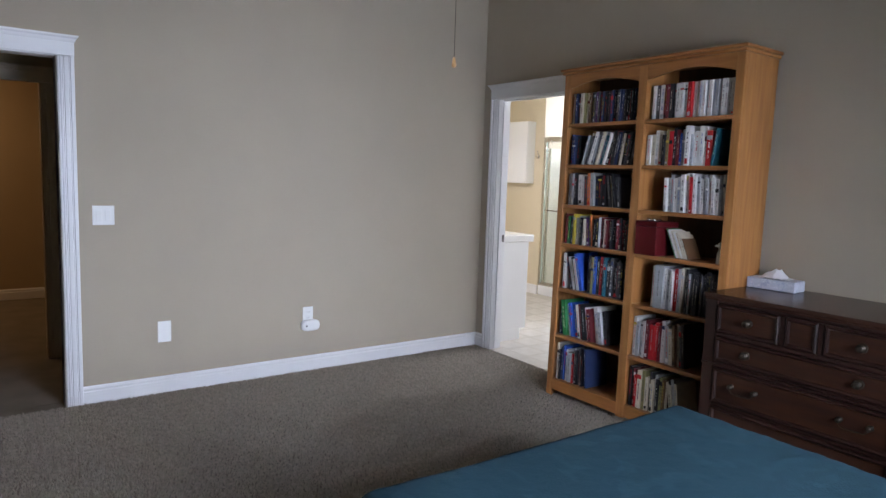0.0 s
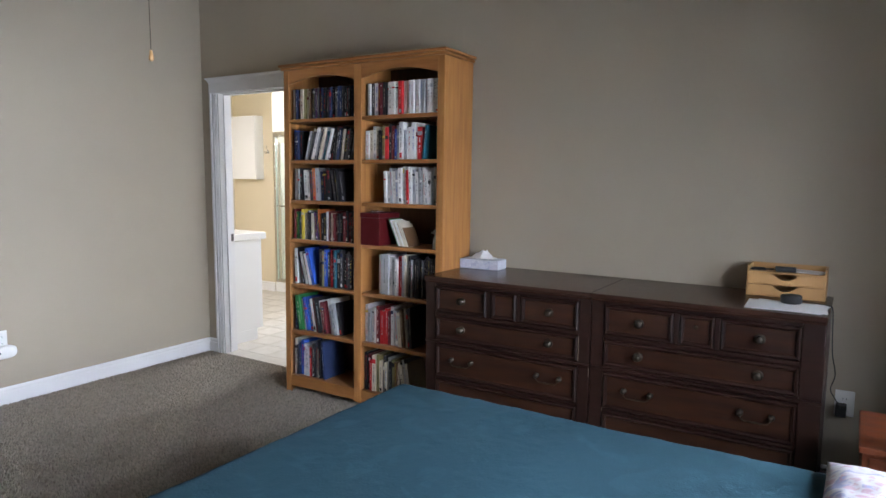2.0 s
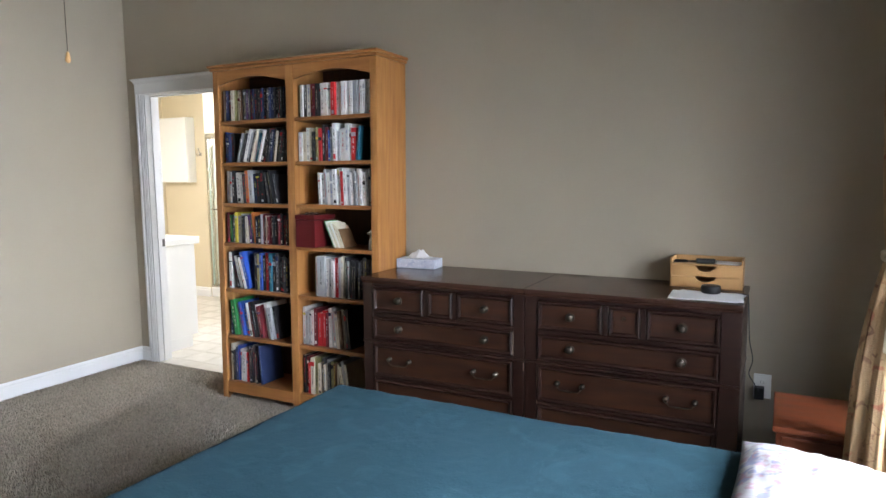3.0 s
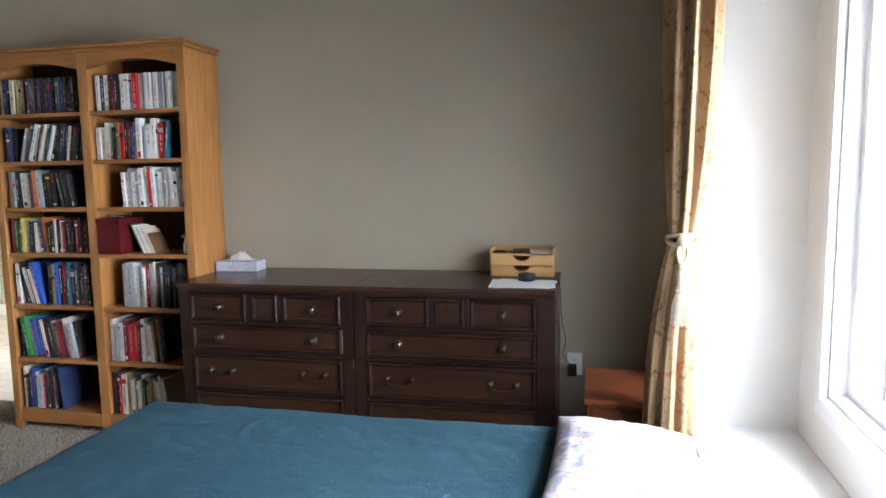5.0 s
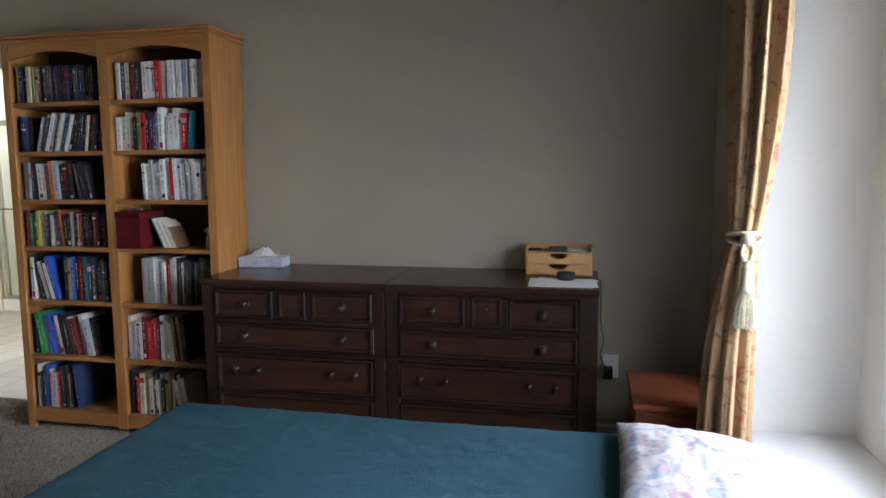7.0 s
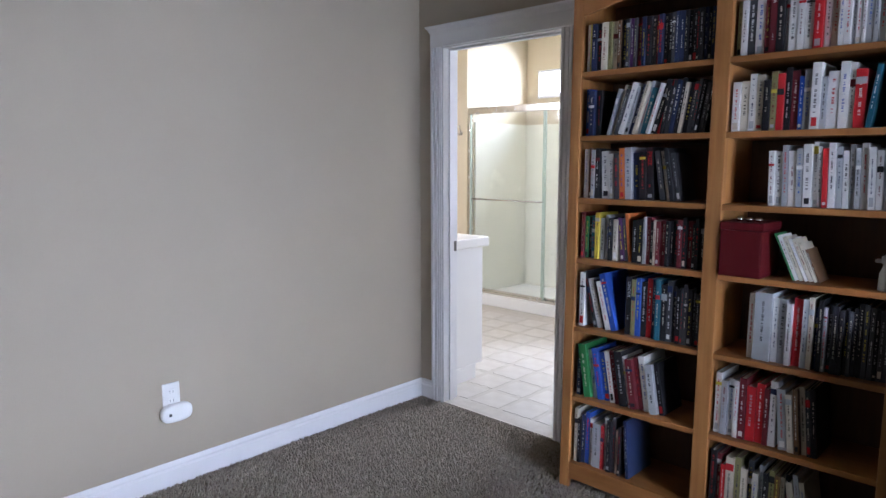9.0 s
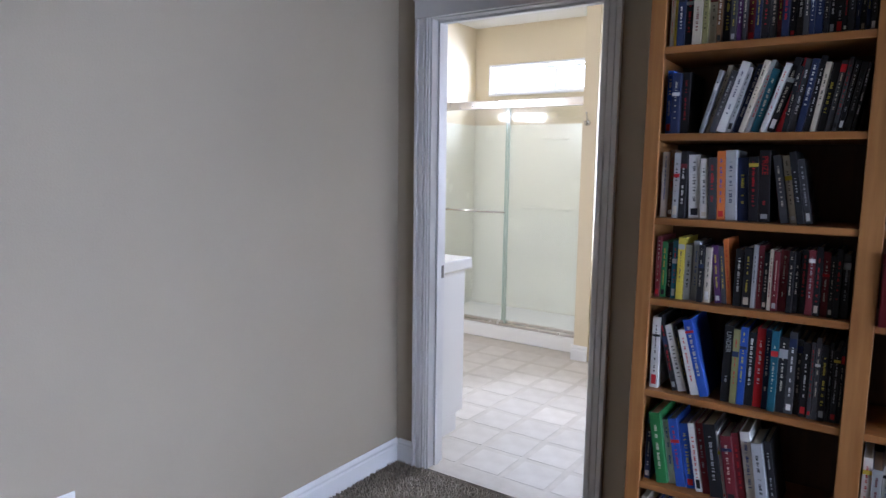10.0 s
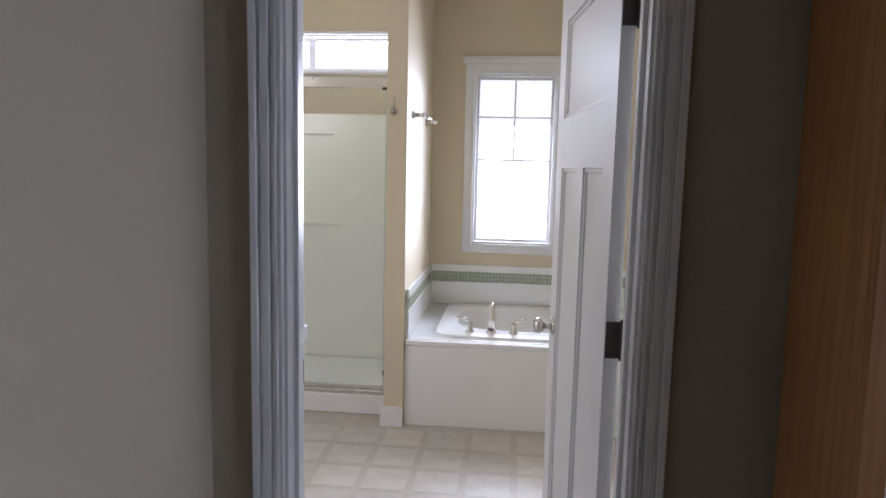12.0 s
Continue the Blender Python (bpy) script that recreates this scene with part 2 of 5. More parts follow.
# ---- the rooms ----
TOP, BTOP = 3.4, 2.75
structure("floor", [(-0.12, -5.0, -0.12, 5.05, 0.0, -0.004)], CARPET, "taupe carpet floor of the bedroom", "floor")
structure("hall_floor", [(-4.0, -5.0, -0.12, -0.12, -2.2, -0.002)], CARPET, "dark taupe carpet floor of the hall", "floor")
structure("wall_west", [(-0.12, -5.0, 0, 0, -4.0, TOP), (-0.12, -3.103, 0, 0, 0, TOP), (-0.12, -4.0, 2.05, 0, -3.103, TOP)], WALL, "greige painted bedroom wall with a doorway", "wall")
structure("wall_north", [(0, 0, 0, 0.176, 0.06, TOP), (0.98, 0, 0, 5.05, 0.06, TOP), (0.176, 0, 2.082, 0.98, 0.06, TOP)], WALL, "greige painted bedroom wall behind bookcase and dressers", "wall")
structure("wall_north_bathroom_side", [(-2.42, 0.06, 0, 0.176, 0.12, TOP), (0.98, 0.06, 0, 2.0, 0.12, TOP), (0.176, 0.06, 2.082, 0.98, 0.12, TOP)], BATH, "warm beige painted wall round the bathroom door", "wall")
structure("wall_east", [(4.93, -0.712, 0, 5.05, 0, TOP), (4.93, -5.0, 0, 5.05, -3.058, TOP), (4.93, -3.05, 2.2, 5.05, -0.72, TOP)], WALL, "greige painted bedroom wall with a window alcove", "wall")
structure("wall_south", [(-0.12, -5.12, 0, 5.05, -5.0, TOP)], WALL, "greige painted bedroom wall", "wall")
# ceiling is out of view; its height and wall colour cut the bounced light
structure("ceiling", [(-0.12, -5.12, TOP, 5.05, 0.12, TOP + 0.1)], WALL, "unseen bedroom ceiling, greige to cut bounced light", "ceiling")
# window alcove
structure("alcove_wall_north", [(5.05, -0.72, 0, 5.52, -0.60, 2.57)], ALCOVE, "white painted end wall of the window alcove", "wall")
structure("alcove_wall_south", [(5.05, -3.17, 0, 5.52, -3.05, 2.57)], ALCOVE, "white painted end wall of the window alcove", "wall")
structure("alcove_reveal_north", [(4.93, -0.72, 0, 5.05, -0.7125, 2.2)], ALCOVE, "white painted edge of the window alcove", "wall")
structure("alcove_reveal_south", [(4.93, -3.0575, 0, 5.05, -3.05, 2.2)], ALCOVE, "white painted edge of the window alcove", "wall")
structure("alcove_wall_window", [(5.35, -1.03, 0, 5.52, -0.72, 2.57), (5.35, -3.05, 0, 5.52, -2.74, 2.57), (5.35, -2.74, 0, 5.52, -1.03, 0.65), (5.35, -2.74, 2.08, 5.52, -1.03, 2.57)], ALCOVE, "white painted wall round the bay window", "wall")
structure("alcove_ceiling", [(5.05, -3.05, 2.2, 5.35, -0.72, 2.32)], ALCOVE, "white painted alcove ceiling", "ceiling")
structure("window_seat", [(4.935, -3.05, 0, 5.35, -0.72, 0.41)], TRIM, "white painted window seat in the alcove", "window seat", 0.006)
# bathroom
structure("bathroom_floor", [(-2.42, 0.12, -0.12, 2.0, 3.36, 0.0)], VINYL_BAND, "tan and cream patterned vinyl bathroom floor", "floor")
structure("bathroom_wall_west", [(-2.42, 0.12, 0, -2.3, 3.36, BTOP)], BATH, "warm beige painted bathroom wall", "wall")
structure("bathroom_wall_east", [(1.9, 0.12, 0, 2.0, 3.36, BTOP)], BATH, "warm beige painted bathroom wall", "wall")
structure("bathroom_wall_nib", [(-2.3, 2.25, 0, -1.603, 3.24, BTOP)], BATH, "warm beige painted wall beside the shower", "wall")
structure("bathroom_wall_divider", [(0.009, 2.11, 0, 0.121, 3.24, BTOP)], BATH, "warm beige wall between shower and tub", "wall", 0.004)
structure("bathroom_wall_north", [(-2.3, 3.24, 0, 1.9, 3.36, 0.93), (-2.3, 3.24, 2.37, 1.9, 3.36, BTOP), (-2.3, 3.24, 0.93, -1.42, 3.36, 2.37), (-1.42, 3.24, 0.93, -0.12, 3.36, 2.12), (-0.12, 3.24, 0.93, 0.415, 3.36, 2.37), (0.975, 3.24, 0.93, 1.9, 3.36, 2.37), (0.415, 3.24, 2.11, 0.975, 3.36, 2.37)], BATH, "warm beige bathroom wall with two windows", "wall")
structure("bathroom_ceiling", [(-2.42, 0.12, BTOP, 2.0, 3.36, BTOP + 0.1)], CEIL, "off-white bathroom ceiling", "ceiling")
# hall and far room
structure("hall_wall_north", [(-1.2, -2.3, 0, -0.12, -2.2, 2.6)], HALL, "tan painted hall wall", "wall")
structure("hall_wall_south", [(-1.2, -5.0, 0, -0.12, -4.9, 2.6)], HALL, "tan painted hall wall", "wall")
structure("hall_wall_west", [(-1.32, -3.09, 0, -1.2, -2.2, 2.6), (-1.32, -5.0, 0, -1.2, -3.95, 2.6), (-1.32, -3.95, 2.03, -1.2, -3.09, 2.6)], HALL, "tan painted hall wall with a doorway", "wall")
structure("far_room_wall_west", [(-3.9, -5.0, 0, -3.8, -2.2, 2.6)], HALL, "tan painted wall in amber light", "wall")
structure("far_room_wall_north", [(-3.8, -2.3, 0, -1.32, -2.2, 2.6)], HALL, "tan painted wall in amber light", "wall")
structure("far_room_wall_south", [(-3.8, -5.0, 0, -1.32, -4.9, 2.6)], HALL, "tan painted wall in amber light", "wall")
structure("hall_ceiling", [(-3.9, -5.0, 2.6, -0.12, -2.2, 2.7)], CEIL, "off-white hall ceiling", "ceiling")


def baseboard(name, runs, label):
    """Stepped white baseboard; runs: (x0, y0, x1, y1, nx, ny), along the wall with the way out of it."""
    bm = bmesh.new()
    for x0, y0, x1, y1, nx, ny in runs:
        prof = [(0.0, 0.0), (0.016, 0.0), (0.016, 0.078), (0.011, 0.086), (0.013, 0.098), (0.007, 0.109), (0.0, 0.113)]
        a = [bm.verts.new((x0 + nx * d, y0 + ny * d, z)) for d, z in prof]
        b = [bm.verts.new((x1 + nx * d, y1 + ny * d, z)) for d, z in prof]
        for k in range(len(prof)):
            j = (k + 1) % len(prof)
            bm.faces.new((a[k], a[j], b[j], b[k]))
        bm.faces.new(a)
        bm.faces.new(b[::-1])
    return tagged(part(name, bm, TRIM), label, "baseboard", kind="structure")


baseboard("baseboard_west", [(0, -3.018, 0, 0, 1, 0), (0, -5.0, 0, -4.09, 1, 0)], "white moulded baseboard along the greige wall")
baseboard("baseboard_north", [(0.017, 0, 0.107, 0, 0, -1), (1.05, 0, 4.93, 0, 0, -1)], "white moulded baseboard along the greige wall")
baseboard("baseboard_east", [(4.93, -0.72, 4.93, -0.02, -1, 0), (4.93, -5.0, 4.93, -3.05, -1, 0)], "white moulded baseboard along the greige wall")
baseboard("baseboard_divider", [(-0.007, 2.11, 0.121, 2.11, 0, -1)], "white moulded baseboard on the end of the divider")
baseboard("baseboard_nib", [(-2.3, 2.25, -1.603, 2.25, 0, -1)], "white moulded baseboard beside the shower")
baseboard("baseboard_far_room", [(-3.8, -4.9, -3.8, -2.3, 1, 0), (-1.2, -3.0, -1.2, -2.3, 1, 0)], "baseboard in the dim hall and far room")


def door_casing(name, m, width, height, label, w=0.105, mat=TRIM):
    """Fluted casing of an opening from x=0 to width; y points out of the wall."""
    top = thing(name, m, label, "door frame")
    tagged(top, kind="structure")
    for side, x in (("jamb_casing", -w - 0.008), ("jamb_casing", width + 0.008)):
        bm = bmesh.new()
        inner = x + w if x < 0 else x
        s = -1 if x < 0 else 1
        def strip(a, b, d):
            add_box(bm, min(inner + s * a, inner + s * b), 0.001, 0, max(inner + s * a, inner + s * b), d, height + 0.004, 0.002, 1)
        strip(0, w * 0.14, 0.012); strip(w * 0.145, w * 0.28, 0.016); strip(w * 0.285, w * 0.38, 0.011); strip(w * 0.385, w * 0.66, 0.018)
        strip(w * 0.665, w * 0.76, 0.013); strip(w * 0.765, w, 0.023)
        part(side, bm, mat, top)
    bm = bmesh.new()
    add_box(bm, -w - 0.010, 0.001, height + 0.005, width + w + 0.010, 0.022, height + 0.085, 0.002, 1)
    x0, x1 = -w - 0.010, width + w + 0.010
    prof = [(0.022, 0.080), (0.026, 0.088), (0.030, 0.100), (0.040, 0.108), (0.042, 0.118), (0.001, 0.118), (0.001, 0.080)]
    a = [bm.verts.new((x0 - max(0, d - 0.02), d, height + z)) for d, z in prof]
    b = [bm.verts.new((x1 + max(0, d - 0.02), d, height + z)) for d, z in prof]
    for k in range(len(prof)):
        j = (k + 1) % len(prof)
        bm.faces.new((a[k], a[j], b[j], b[k]))
    bm.faces.new(a)
    bm.faces.new(b[::-1])
    part("head_casing", bm, mat, top)
    return top


def turned(x, y, z, degrees):
    return pose(x, y, z, 0, 0, degrees)


# bathroom doorway: casing, jamb and open door
frame_b = door_casing("door_frame_bathroom", turned(0.968, 0.0, 0, 180), 0.780, 2.07, "white fluted casing round the bathroom door", 0.072)
boxes_part("jamb", [(0, 0, 0, -0.012, -0.122, 2.08), (0.780, 0, 0, 0.792, -0.122, 2.08), (0, 0, 2.07, 0.780, -0.122, 2.082),
                    (0.0, -0.045, 0, 0.011, -0.08, 2.07), (0.769, -0.045, 0, 0.780, -0.08, 2.07), (0.011, -0.045, 2.059, 0.769, -0.08, 2.07)], TRIM, frame_b, 0.0015)
boxes_part("strike_plate", [(0.777, -0.112, 0.91, 0.7805, -0.085, 0.97)], BRONZE, frame_b, 0.001, "small dark strike plate")
structure("threshold", [(0.188, 0.0, -0.02, 0.968, 0.12, 0.004)], VINYL_BAND, "tan vinyl under the bathroom door", "threshold", 0.002)
door_casing("door_frame_bedroom", turned(0.0, -3.103, 0, -90), 0.885, 2.045, "white casing round the bedroom doorway", 0.085)
boxes_part("jamb", [(0, 0, 0, -0.012, -0.122, 2.05), (0.885, 0, 0, 0.897, -0.122, 2.05), (0, 0, 2.045, 0.885, -0.122, 2.057)], TRIM, bpy.data.objects["door_frame_bedroom"], 0.0015)
boxes_part("strike_plate", [(0.0, -0.10, 0.88, 0.0025, -0.06, 0.95)], BRONZE, bpy.data.objects["door_frame_bedroom"], 0.001, "small dark strike plate")
HALL_TRIM = material("hall_trim_paint", (0.55, 0.46, 0.33), 0.5, var=0.05, scale=5)
door_casing("door_frame_hall", turned(-1.2, -3.09, 0, -90), 0.86, 2.0, "tan casing round the hall doorway", 0.085, HALL_TRIM)

door = thing("door_bathroom", turned(0.960, 0.134, 0, 96.3), "white painted three-panel door standing open into the bathroom", "door")
tagged(door, kind="structure")
bm = bmesh.new()
W, T = 0.757, 0.035
for dims in ((0, 0, 0.012, 0.105, T, 2.04), (W - 0.105, 0, 0.012, W, T, 2.04), (0.105, 0, 0.012, W - 0.105, T, 0.22), (0.105, 0, 1.46, W - 0.105, T, 1.62), (0.105, 0, 1.93, W - 0.105, T, 2.04), (0.33, 0, 0.22, 0.43, T, 1.46)):
    add_box(bm, *dims)
bmesh.ops.remove_doubles(bm, verts=bm.verts[:], dist=0.0001)
part("stile_and_rail", bm, TRIM, door)
for x0, x1, z0, z1 in ((0.105, 0.33, 0.22, 1.46), (0.43, W - 0.105, 0.22, 1.46), (0.105, W - 0.105, 1.62, 1.93)):
    bm = bmesh.new()
    add_box(bm, x0, 0.011, z0, x1, T - 0.011, z1)
    for a, b, c, d in ((x0, x0 + 0.014, z0, z1), (x1 - 0.014, x1, z0, z1), (x0, x1, z0, z0 + 0.014), (x0, x1, z1 - 0.014, z1)):
        add_box(bm, a, 0.004, c, b, T - 0.004, d, 0.003, 1)
    part("panel", bm, TRIM, door)
for side in (0, 1):
    bm = bmesh.new()
    prof = [(0.031, 0.0), (0.031, 0.005), (0.024, 0.009), (0.011, 0.012), (0.010, 0.030), (0.020, 0.036), (0.027, 0.046), (0.028, 0.056), (0.022, 0.066), (0.008, 0.070)]
    m = pose(W - 0.07, T, 0.92, -90, 0, 0) if side else pose(W - 0.07, 0, 0.92, 90, 0, 0)
    add_lathe(bm, prof, m, 24)
    part("door_knob", bm, NICKEL, door, "satin nickel door knob", True)
for z in (0.25, 1.05, 1.825):
    bm = bmesh.new()
    add_box(bm, -0.003, -0.002, z - 0.045, 0.0005, 0.033, z + 0.045, 0.001, 1)
    add_tube(bm, [(-0.004, -0.006, z - 0.05), (-0.004, -0.006, z + 0.05)], 0.006)
    part("hinge", bm, BRONZE, door, "dark metal hinge")
for z in (0.25, 1.05, 1.825):
    boxes_part("hinge_leaf", [(0.0, -0.118, z - 0.045, 0.002, -0.082, z + 0.045)], BRONZE, frame_b, 0.0006, "dark metal hinge leaf")


def window(name, m, width, height, depth, casing, sash, label, bars=(), split=(), pane_mat=PANE, header=0.0):
    """A window in an opening from (0, 0) to (width, height) in x and z; y runs outwards through the wall."""
    top = thing(name, m, label, "window")
    tagged(top, kind="structure")
    if casing:
        w = casing
        split_part("casing", [(-w, -0.02, -w, 0, -0.001, height + w), (width, -0.02, -w, width + w, -0.001, height + w), (0, -0.02, -w, width, -0.001, 0), (0, -0.02, height, width, -0.001, height + w)], TRIM, top, 0.003)
        if header:
            boxes_part("head_casing", [(-w - 0.012, -0.03, height + w, width + w + 0.012, -0.001, height + w + header), (-w - 0.025, -0.042, height + w + header, width + w + 0.025, -0.001, height + w + header + 0.02)], TRIM, top, 0.003)
        split_part("stop_bead", [(-0.018, -0.028, -0.018, 0, -0.021, height + 0.018), (width, -0.028, -0.018, width + 0.018, -0.021, height + 0.018), (0, -0.028, -0.018, width, -0.021, 0), (0, -0.028, height, width, -0.021, height + 0.018)], TRIM, top, 0.002)
    split_part("window_jamb", [(0, 0, 0, 0.012, depth, height), (width - 0.012, 0, 0, width, depth, height), (0.012, 0, height - 0.012, width - 0.012, depth, height)], TRIM, top, 0.001)
    boxes_part("window_sill", [(0.012, 0, 0, width - 0.012, depth, 0.014)], TRIM, top, 0.002)
    a, y0, y1 = 0.012, depth - 0.045, depth - 0.005
    split_part("window_frame", [(a, y0, a, a + sash, y1, height - a), (width - a - sash, y0, a, width - a, y1, height - a), (a + sash, y0, 0.014, width - a - sash, y1, 0.014 + sash), (a + sash, y0, height - a - sash, width - a - sash, y1, height - a)], TRIM, top, 0.003)
    for x0, z0, x1, z1 in bars:
        box_part("muntin", (x0, y0 + 0.008, z0, x1, y1 - 0.008, z1), TRIM, top, 0.0015)
    edges = [a + sash, *split, width - a - sash]
    for x0, x1 in zip(edges, edges[1:]):
        p = box_part("pane", (x0 - 0.004, y0 + 0.018, 0.014 + sash - 0.004, x1 + 0.004, y0 + 0.022, height - a - sash + 0.004), pane_mat, top, 0)
        p.visible_shadow = False
    return top


window("window_bay", turned(5.35, -1.03, 0.65, -90), 1.71, 1.43, 0.10, 0.075, 0.035, "large white-framed bay window full of overcast daylight",
       [(0.835, 0.05, 0.875, 1.38)], (0.855,))
window("window_tub", turned(0.415, 3.24, 0.93, 0), 0.56, 1.18, 0.11, 0.066, 0.018, "white-framed bathroom window with muntins above the tub",
       [(0.274, 0.600, 0.286, 1.15), (0.03, 0.586, 0.53, 0.599), (0.03, 0.885, 0.273, 0.898), (0.287, 0.885, 0.53, 0.898)], (), PANE, 0.03)
window("window_transom", turned(-1.42, 3.24, 2.12, 0), 1.30, 0.25, 0.11, 0.022, 0.02, "white sliding transom window high above the shower",
       [(0.627, 0.03, 0.677, 0.22)], (0.652,))
for name, m, w, h in (("backdrop_bay", turned(5.62, -0.70, 0.2, -90), 2.4, 2.4), ("backdrop_bathroom", turned(-1.7, 3.37, 0.6, 0), 3.4, 2.0)):
    bm = bmesh.new()
    add_box(bm, 0, 0.05, 0, w, 0.06, h)
    ob = part(name, bm, DAY if name == "backdrop_bay" else DAY_BATH)
    ob.matrix_world = m
    tagged(ob, "white overcast daylight outside the window", "backdrop", kind="structure")


# ---- bookcase and books ----
LEAN = 0.8
BC = pose(1.262, -0.383, 0.0, -LEAN, 0, 0)
BW, BD, BH = 1.232, 0.315, 2.145
SHELF_Z = (0.118, 0.424, 0.735, 1.033, 1.288, 1.546, 1.806)
COLS = ((0.046, 0.588), (0.645, 1.186))


def bookcase():
    top = thing("bookcase", BC, "tall double honey-oak bookcase full of books, against the wall", "bookcase")
    box_part("side_panel", (0, 0.02, 0, 0.022, BD, BH - 0.03), OAK, top)
    box_part("side_panel", (BW - 0.022, 0.02, 0, BW, BD, BH - 0.03), OAK, top)
    boxes_part("partition", [(0.597, 0.02, 0.06, 0.615, BD - 0.01, BH - 0.03), (0.618, 0.02, 0.06, 0.636, BD - 0.01, BH - 0.03)], OAK, top, 0.001)
    box_part("back_panel", (0.022, BD - 0.01, 0.06, BW - 0.022, BD - 0.002, BH - 0.03), OAK_BACK_SHADED, top, 0)
    for x0, x1 in ((0, 0.046), (0.588, 0.645), (1.186, BW)):
        box_part("stile", (x0, 0, 0.0 if x0 != 0.588 else 0.035, x1, 0.02, BH - 0.03), OAK, top, 0.003)
    for x0, x1 in COLS:
        bm = bmesh.new()
        n = 16
        lower = [(x0 + (x1 - x0) * k / n, BH - 0.118 + 0.042 * math.sin(math.pi * k / n)) for k in range(n + 1)]
        rows = [[bm.verts.new((x, y, z)) for x, z in lower] for y in (0.002, 0.018)]
        tops = [[bm.verts.new((x, y, BH - 0.03)) for x, z in lower] for y in (0.002, 0.018)]
        for k in range(n):
            bm.faces.new((rows[0][k], rows[0][k + 1], tops[0][k + 1], tops[0][k]))
            bm.faces.new((rows[1][k], rows[1][k + 1], tops[1][k + 1], tops[1][k]))
            bm.faces.new((rows[0][k], rows[0][k + 1], rows[1][k + 1], rows[1][k]))
        part("arched_rail", bm, OAK_ACROSS, top)
        box_part("base_rail", (x0, 0.002, 0.045, x1, 0.018, 0.118), OAK_ACROSS, top, 0.002)
        for z in SHELF_Z:
            box_part("shelf", (x0 - 0.023 if x0 < 0.1 else x0 - 0.008, 0.006, z - 0.022, x1 + 0.008, BD - 0.011, z), OAK_ACROSS, top, 0.003)
    bm = bmesh.new()
    add_box(bm, -0.012, -0.016, BH - 0.03, BW + 0.012, BD, BH - 0.012, 0.005, 2)
    add_box(bm, -0.022, -0.028, BH - 0.0115, BW + 0.022, BD, BH + 0.006, 0.005, 2)
    part("cornice", bm, OAK_ACROSS, top)
    return top


bookcase()
rng = random.Random(7)
BOOK_WORDS = dict(w="white", c="cream", k="black", n="navy", b="blue", r="red", m="maroon", o="orange", g="green", y="yellow", t="teal", s="grey", p="purple", l="olive", d="charcoal", u="brown")


def book(m, t, h, d, key, lean=False, word=""):
    """A hardback standing at m: x over its thickness, y from the spine inwards, z up."""
    bm = bmesh.new()
    c = min(0.0028, t * 0.2)
    add_box(bm, 0, 0.002, 0, c, d, h)
    add_box(bm, t - c, 0.002, 0, t, d, h)
    add_box(bm, 0, 0, 0, t, 0.003, h, 0.0012, 1)
    state = "leaning in the row" if lean else "standing upright in the row"
    ob = part("book", bm, BOOK_MATS[key])
    ob.matrix_world = m
    tagged(ob, "%s %s book with its spine out, %s" % ("slim" if t < 0.015 else "thick" if t > 0.026 else "medium", BOOK_WORDS[key], state), "book", "books in the bookcase")
    box_part("page_block", (c, 0.0032, 0.003, t - c, d - 0.003, h - 0.003), PAPER, ob, 0)
    dark = key in "wcsylo"
    ink = BOOK_MATS[rng.choice("kknmrbd" if dark else "wwwccsyr")]
    bm = bmesh.new()
    z, top = h * rng.uniform(0.2, 0.3), h * rng.uniform(0.82, 0.94)
    w = min(0.009, t * rng.uniform(0.2, 0.34))
    if word:
        top = h * 0.34
    while z < top:
        step = rng.uniform(0.0014, 0.0042)
        if rng.random() < 0.72:
            add_box(bm, t / 2 - w / 2, -0.0004, z, t / 2 + w / 2 * rng.uniform(0.5, 1), 0.0004, min(z + step, top))
        z += step + (rng.uniform(0.0010, 0.0022) if rng.random() < 0.8 else 0.006)
    tagged(part("spine_title", bm, ink, ob), kind="stuff")
    if rng.random() < 0.4:
        box_part("publisher_mark", (t * 0.2, -0.0005, h * 0.05, t * 0.8, 0.0004, h * 0.05 + min(t, 0.02) * rng.uniform(0.5, 1.6)), BOOK_MATS[rng.choice("wkrcs")], ob, 0)
    if rng.random() < 0.25:
        z = h * rng.uniform(0.6, 0.85)
        box_part("spine_band", (0.0003, -0.0006, z, t - 0.0003, 0.0003, z + h * rng.uniform(0.03, 0.12)), BOOK_MATS[rng.choice("rmkwnsy")], ob, 0)
    if word:
        curve = bpy.data.curves.new("spine_word", "FONT")
        curve.body, curve.size, curve.extrude, curve.align_x, curve.align_y = word, t * 0.75, 0.0003, "LEFT", "CENTER"
        tmp = bpy.data.objects.new("spine_word", curve)
        me = bpy.data.meshes.new_from_object(tmp)
        bpy.data.objects.remove(tmp)
        me.materials.append(ink)
        txt = new("spine_word", me)
        txt.parent = ob
        txt.matrix_local = Matrix.Translation((t / 2, -0.0008, h * 0.92)) @ pose(0, 0, 0, 90, 0, 0) @ pose(0, 0, 0, 0, 0, -90)
    return ob


